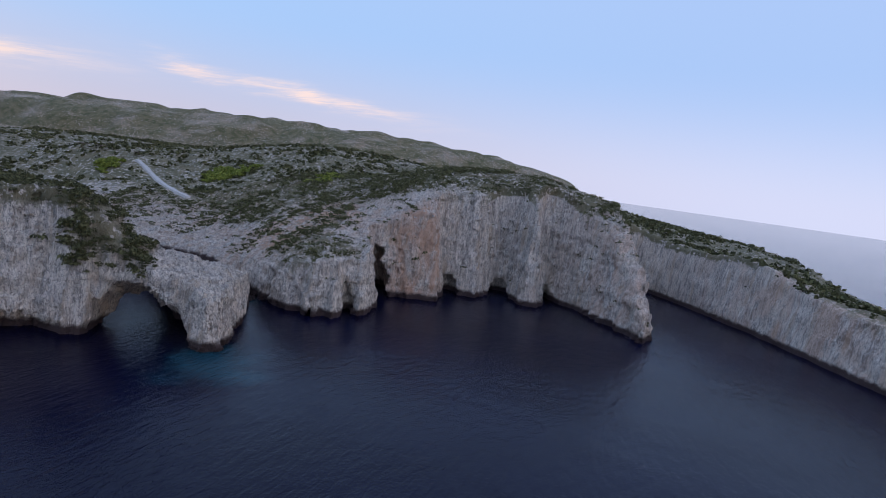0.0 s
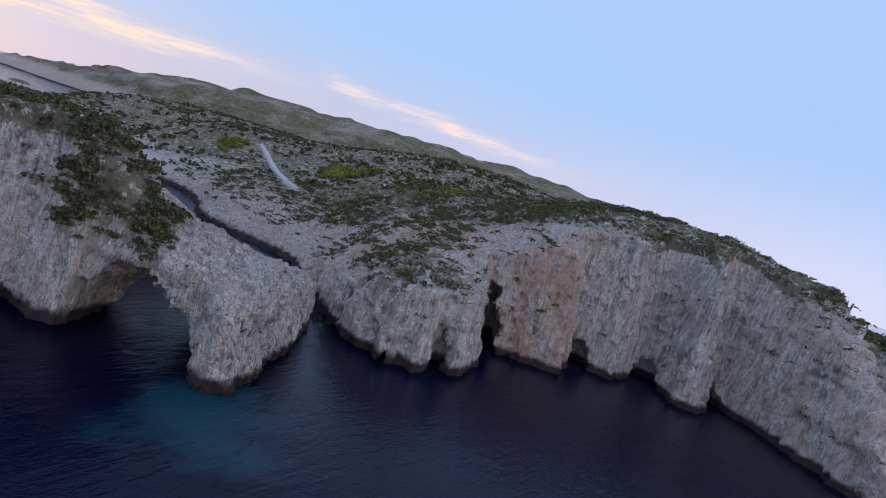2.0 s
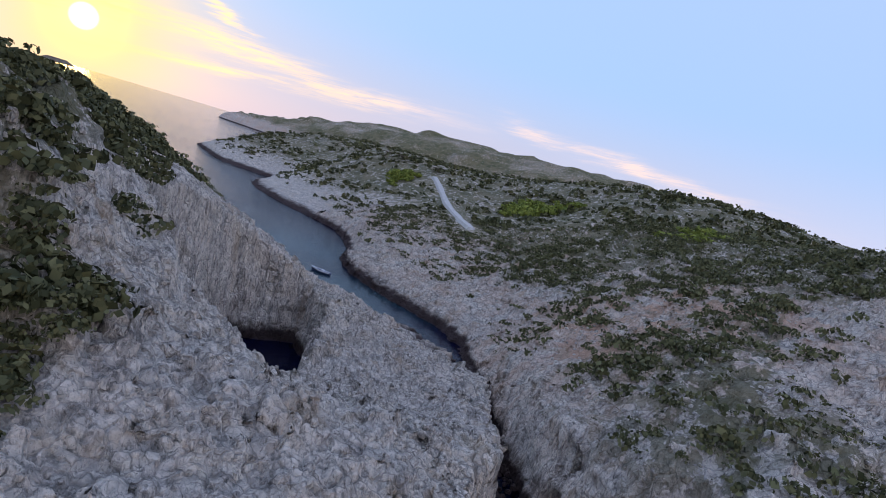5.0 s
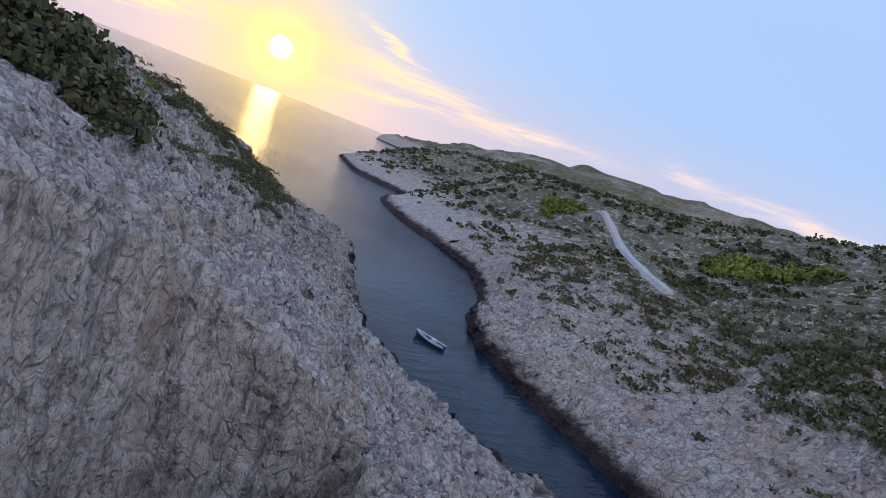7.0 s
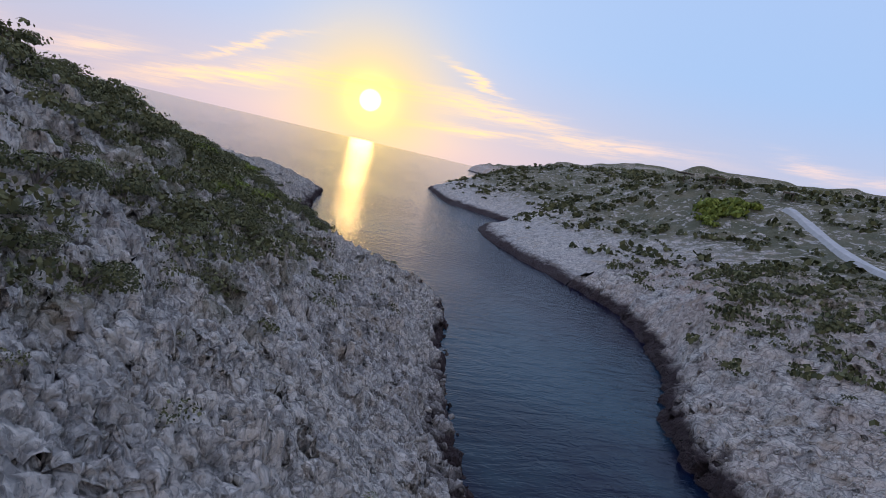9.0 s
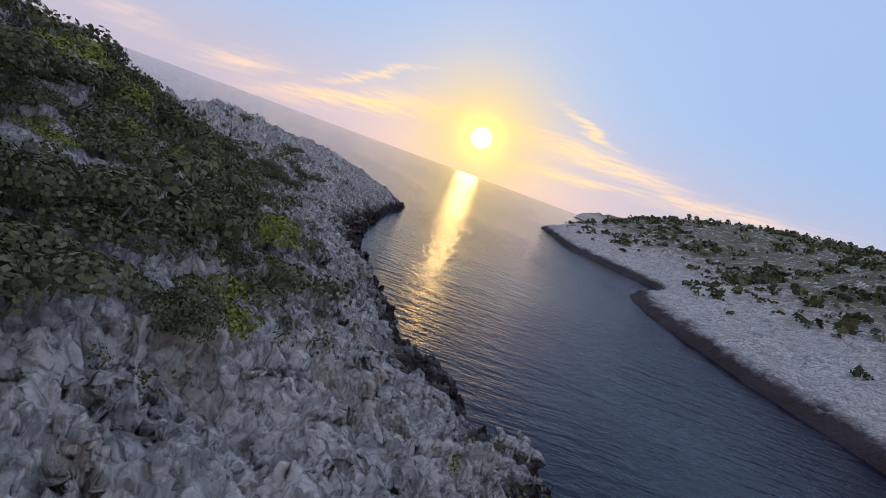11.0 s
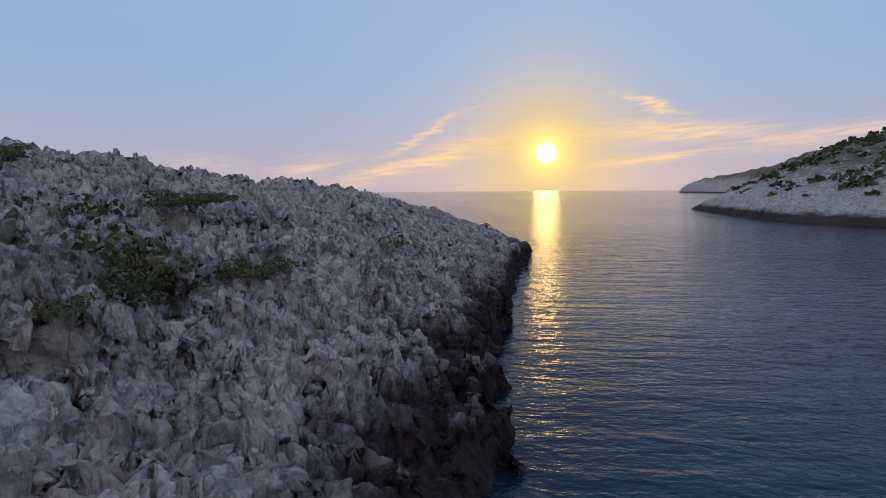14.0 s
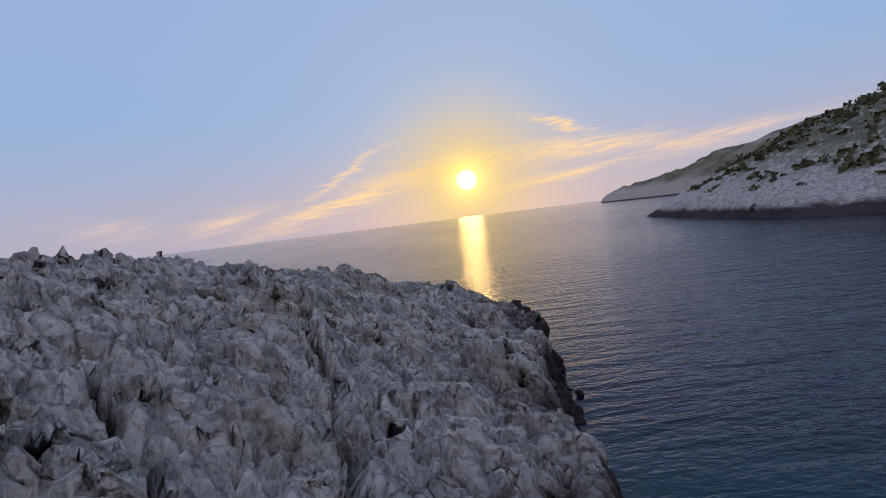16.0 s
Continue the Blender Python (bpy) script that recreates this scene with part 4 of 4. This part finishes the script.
track()
HULL_BLUE = plain("blue_hull_paint", (0.05, 0.07, 0.16), 0.4)
HULL_WHITE = plain("white_boat_paint", (0.75, 0.77, 0.80), 0.4, vary=0.08)
DECK = plain("worn_deck", (0.22, 0.23, 0.34), 0.6)
WOOD = plain("weathered_wood", (0.13, 0.10, 0.08), 0.85)
CANVAS = plain("brown_canvas", (0.16, 0.12, 0.09), 0.9)


def hull_ring(t, grow=0.0):
    """Half breadth and sheer of an open boat 6.6 m long, from bow (0) to stern (1)."""
    breadth = 1.08 * (math.sin(min(1, t * 1.25 + 0.02) * math.pi / 2) ** 0.75) * (1 - 0.35 * max(0, t - 0.6) / 0.4) + grow
    sheer = 0.62 + 0.55 * (1 - t) ** 2.2 + 0.10 * t * t
    return breadth, sheer


def boat():
    base = tagged(new("boat"), "open blue and white wooden fishing boat at anchor", "boat")
    n, long = 18, 6.6
    bm, rows = bmesh.new(), []
    for i in range(n + 1):
        t = i / n
        b, s = hull_ring(t)
        x = -long / 2 + long * t
        rows.append([bm.verts.new((x + (0.5 * (1 - t) ** 3 * (1 - h)), side * b * (0.25 + 0.75 * h ** 0.6), -0.35 + (s + 0.35) * h)) for side, h in ((1, 1), (1, 0.7), (1, 0.35), (1, 0.0), (-1, 0.0), (-1, 0.35), (-1, 0.7), (-1, 1))])
    for u, w in zip(rows, rows[1:]):
        for k in range(7):
            bm.faces.new((u[k], u[k + 1], w[k + 1], w[k]))
    bm.faces.new(rows[-1])
    bmesh.ops.recalc_face_normals(bm, faces=bm.faces)
    part("hull", bm, HULL_BLUE, base)
    for side in (1, -1):
        bm, last = bmesh.new(), None
        for i in range(n + 1):
            t = i / n
            b, s = hull_ring(t)
            x = -long / 2 + long * t
            ring = [bm.verts.new((x, side * (b + o), s + h)) for o, h in ((0.05, -0.26), (0.07, 0.05), (-0.09, 0.05), (-0.09, -0.10))]
            if last:
                for k in range(4):
                    bm.faces.new((last[k], last[(k + 1) % 4], ring[(k + 1) % 4], ring[k]))
            last = ring
        bmesh.ops.recalc_face_normals(bm, faces=bm.faces)
        part("gunwale", bm, HULL_WHITE, base, "white painted gunwale")
    bm, last = bmesh.new(), None
    for i in range(1, n + 1):
        t = i / n
        b, s = hull_ring(t, -0.1)
        x = -long / 2 + long * t
        z = s - 0.12 if t < 0.3 else 0.28
        ring = [bm.verts.new((x, -b, z)), bm.verts.new((x, 0, z + 0.04)), bm.verts.new((x, b, z))]
        if last:
            for k in range(2):
                bm.faces.new((last[k], ring[k], ring[k + 1], last[k + 1]))
        last = ring
    part("deck", bm, DECK, base, "faded lilac-grey deck")
    for x in (0.1, 1.3, 2.3):
        bm = bmesh.new()
        block(bm, (0.28, 1.8, 0.07), (x, 0, 0.52), None, 0.02)
        part("thwart", bm, DECK, base)
    bm = bmesh.new()
    block(bm, (0.75, 0.8, 0.75), (0.75, 0.05, 0.68), None, 0.06)
    part("console", bm, HULL_WHITE, base, "white engine box")
    bm = bmesh.new()
    block(bm, (0.5, 0.5, 0.4), (2.0, -0.2, 0.5), None, 0.05)
    part("crate", bm, WOOD, base)
    base.matrix_world = pose(-229.8 * U, 394.0 * U, 0, 0, 0, 17)
    base.scale = (0.88, 0.88, 0.88)


boat()


def pergola(x, y, z, wide, deep, tall, turn, words, roof):
    base = tagged(new("pergola"), words, "pergola")
    for sx in (-1, 1):
        for sy in (-1, 1):
            bm = bmesh.new()
            tube(bm, [(sx * wide * 0.44, sy * deep * 0.4, -1.5), (sx * wide * 0.44, sy * deep * 0.4, tall)], [0.09, 0.08])
            part("post", bm, WOOD, base)
    for sy in (-1, 1):
        bm = bmesh.new()
        block(bm, (wide, 0.12, 0.16), (0, sy * deep * 0.4, tall))
        part("beam", bm, WOOD, base)
    k = max(6, int(wide / 0.45))
    for i in range(k):
        bm = bmesh.new()
        block(bm, (0.34, deep * 1.1, 0.08 + 0.1 * roof), (-wide / 2 + (i + 0.5) * wide / k, 0, tall + 0.16), None)
        part("slat", bm, CANVAS, base)
    base.matrix_world = pose(x * U, y * U, z * U, 0, 0, turn)


def ground_of(verts, x, y):
    near = (np.abs(verts[:, 0] - x) < 4) & (np.abs(verts[:, 1] - y) < 4)
    return float(verts[near][:, 2].max()) if near.any() else 0.0


pergola(-402, 640, ground_of(vf, -402, 640), 8.0, 3.2, 2.4, -35, "long dark wooden pergola on the skyline of the slope", 1)
pergola(-378, 634, ground_of(vf, -378, 634), 7.0, 3.0, 1.8, -30, "low reed-roofed shelter among the rocks", 2)
pergola(-338, 632, ground_of(vf, -338, 632), 3.0, 2.6, 2.3, 20, "small wooden hut at the top of the track", 2)


def gazebo():
    base = tagged(new("gazebo"), "small hip-roofed wooden shelter on the islet's crest", "gazebo")
    for sx in (-1, 1):
        for sy in (-1, 1):
            bm = bmesh.new()
            tube(bm, [(sx * 1.1, sy * 1.1, -1.0), (sx * 1.1, sy * 1.1, 2.2)], [0.08, 0.07])
            part("post", bm, WOOD, base)
    bm = bmesh.new()
    low = [bm.verts.new((sx * 1.7, sy * 1.7, 2.1)) for sx, sy in ((-1, -1), (1, -1), (1, 1), (-1, 1))]
    brim = [bm.verts.new((v.co.x, v.co.y, 2.22)) for v in low]
    top = [bm.verts.new((sx * 0.9, sy * 0.9, 2.75)) for sx, sy in ((-1, -1), (1, -1), (1, 1), (-1, 1))]
    bm.faces.new(low[::-1])
    bm.faces.new(top)
    for k in range(4):
        bm.faces.new((low[k], low[(k + 1) % 4], brim[(k + 1) % 4], brim[k]))
        bm.faces.new((brim[k], brim[(k + 1) % 4], top[(k + 1) % 4], top[k]))
    part("roof", bm, CANVAS, base)
    base.matrix_world = pose(-238 * U, 281 * U, ground_of(vb, -238, 281) * U, 0, 0, 30)


gazebo()


def dead_tree(x, y, verts, height, seed):
    base = tagged(new("dead_tree"), "bare bleached trunk of a dead tree", "tree")
    r = random.Random(seed)
    bm = bmesh.new()
    tube(bm, [(0, 0, -0.4), (0.1, 0.05, height * 0.35), (0.35, 0.1, height * 0.7), (0.3, 0.3, height)], [0.13, 0.1, 0.07, 0.03])
    part("trunk", bm, BARK, base)
    for k in range(5):
        a, z = r.random() * 6.28, height * (0.35 + 0.12 * k)
        bm = bmesh.new()
        l = height * 0.3
        tube(bm, [(0.2, 0.1, z), (0.2 + l * 0.5 * math.cos(a), 0.1 + l * 0.5 * math.sin(a), z + l * 0.4), (0.2 + l * math.cos(a), 0.1 + l * math.sin(a), z + l * 0.6)], [0.05, 0.03, 0.012], 5)
        part("limb", bm, BARK, base)
    base.matrix_world = pose(x * U, y * U, ground_of(verts, x, y) * U - 0.2, 0, 0, r.random() * 360)


dead_tree(-410, 394, vt, 3.0, 1)
dead_tree(-243, 276, vb, 2.6, 2)
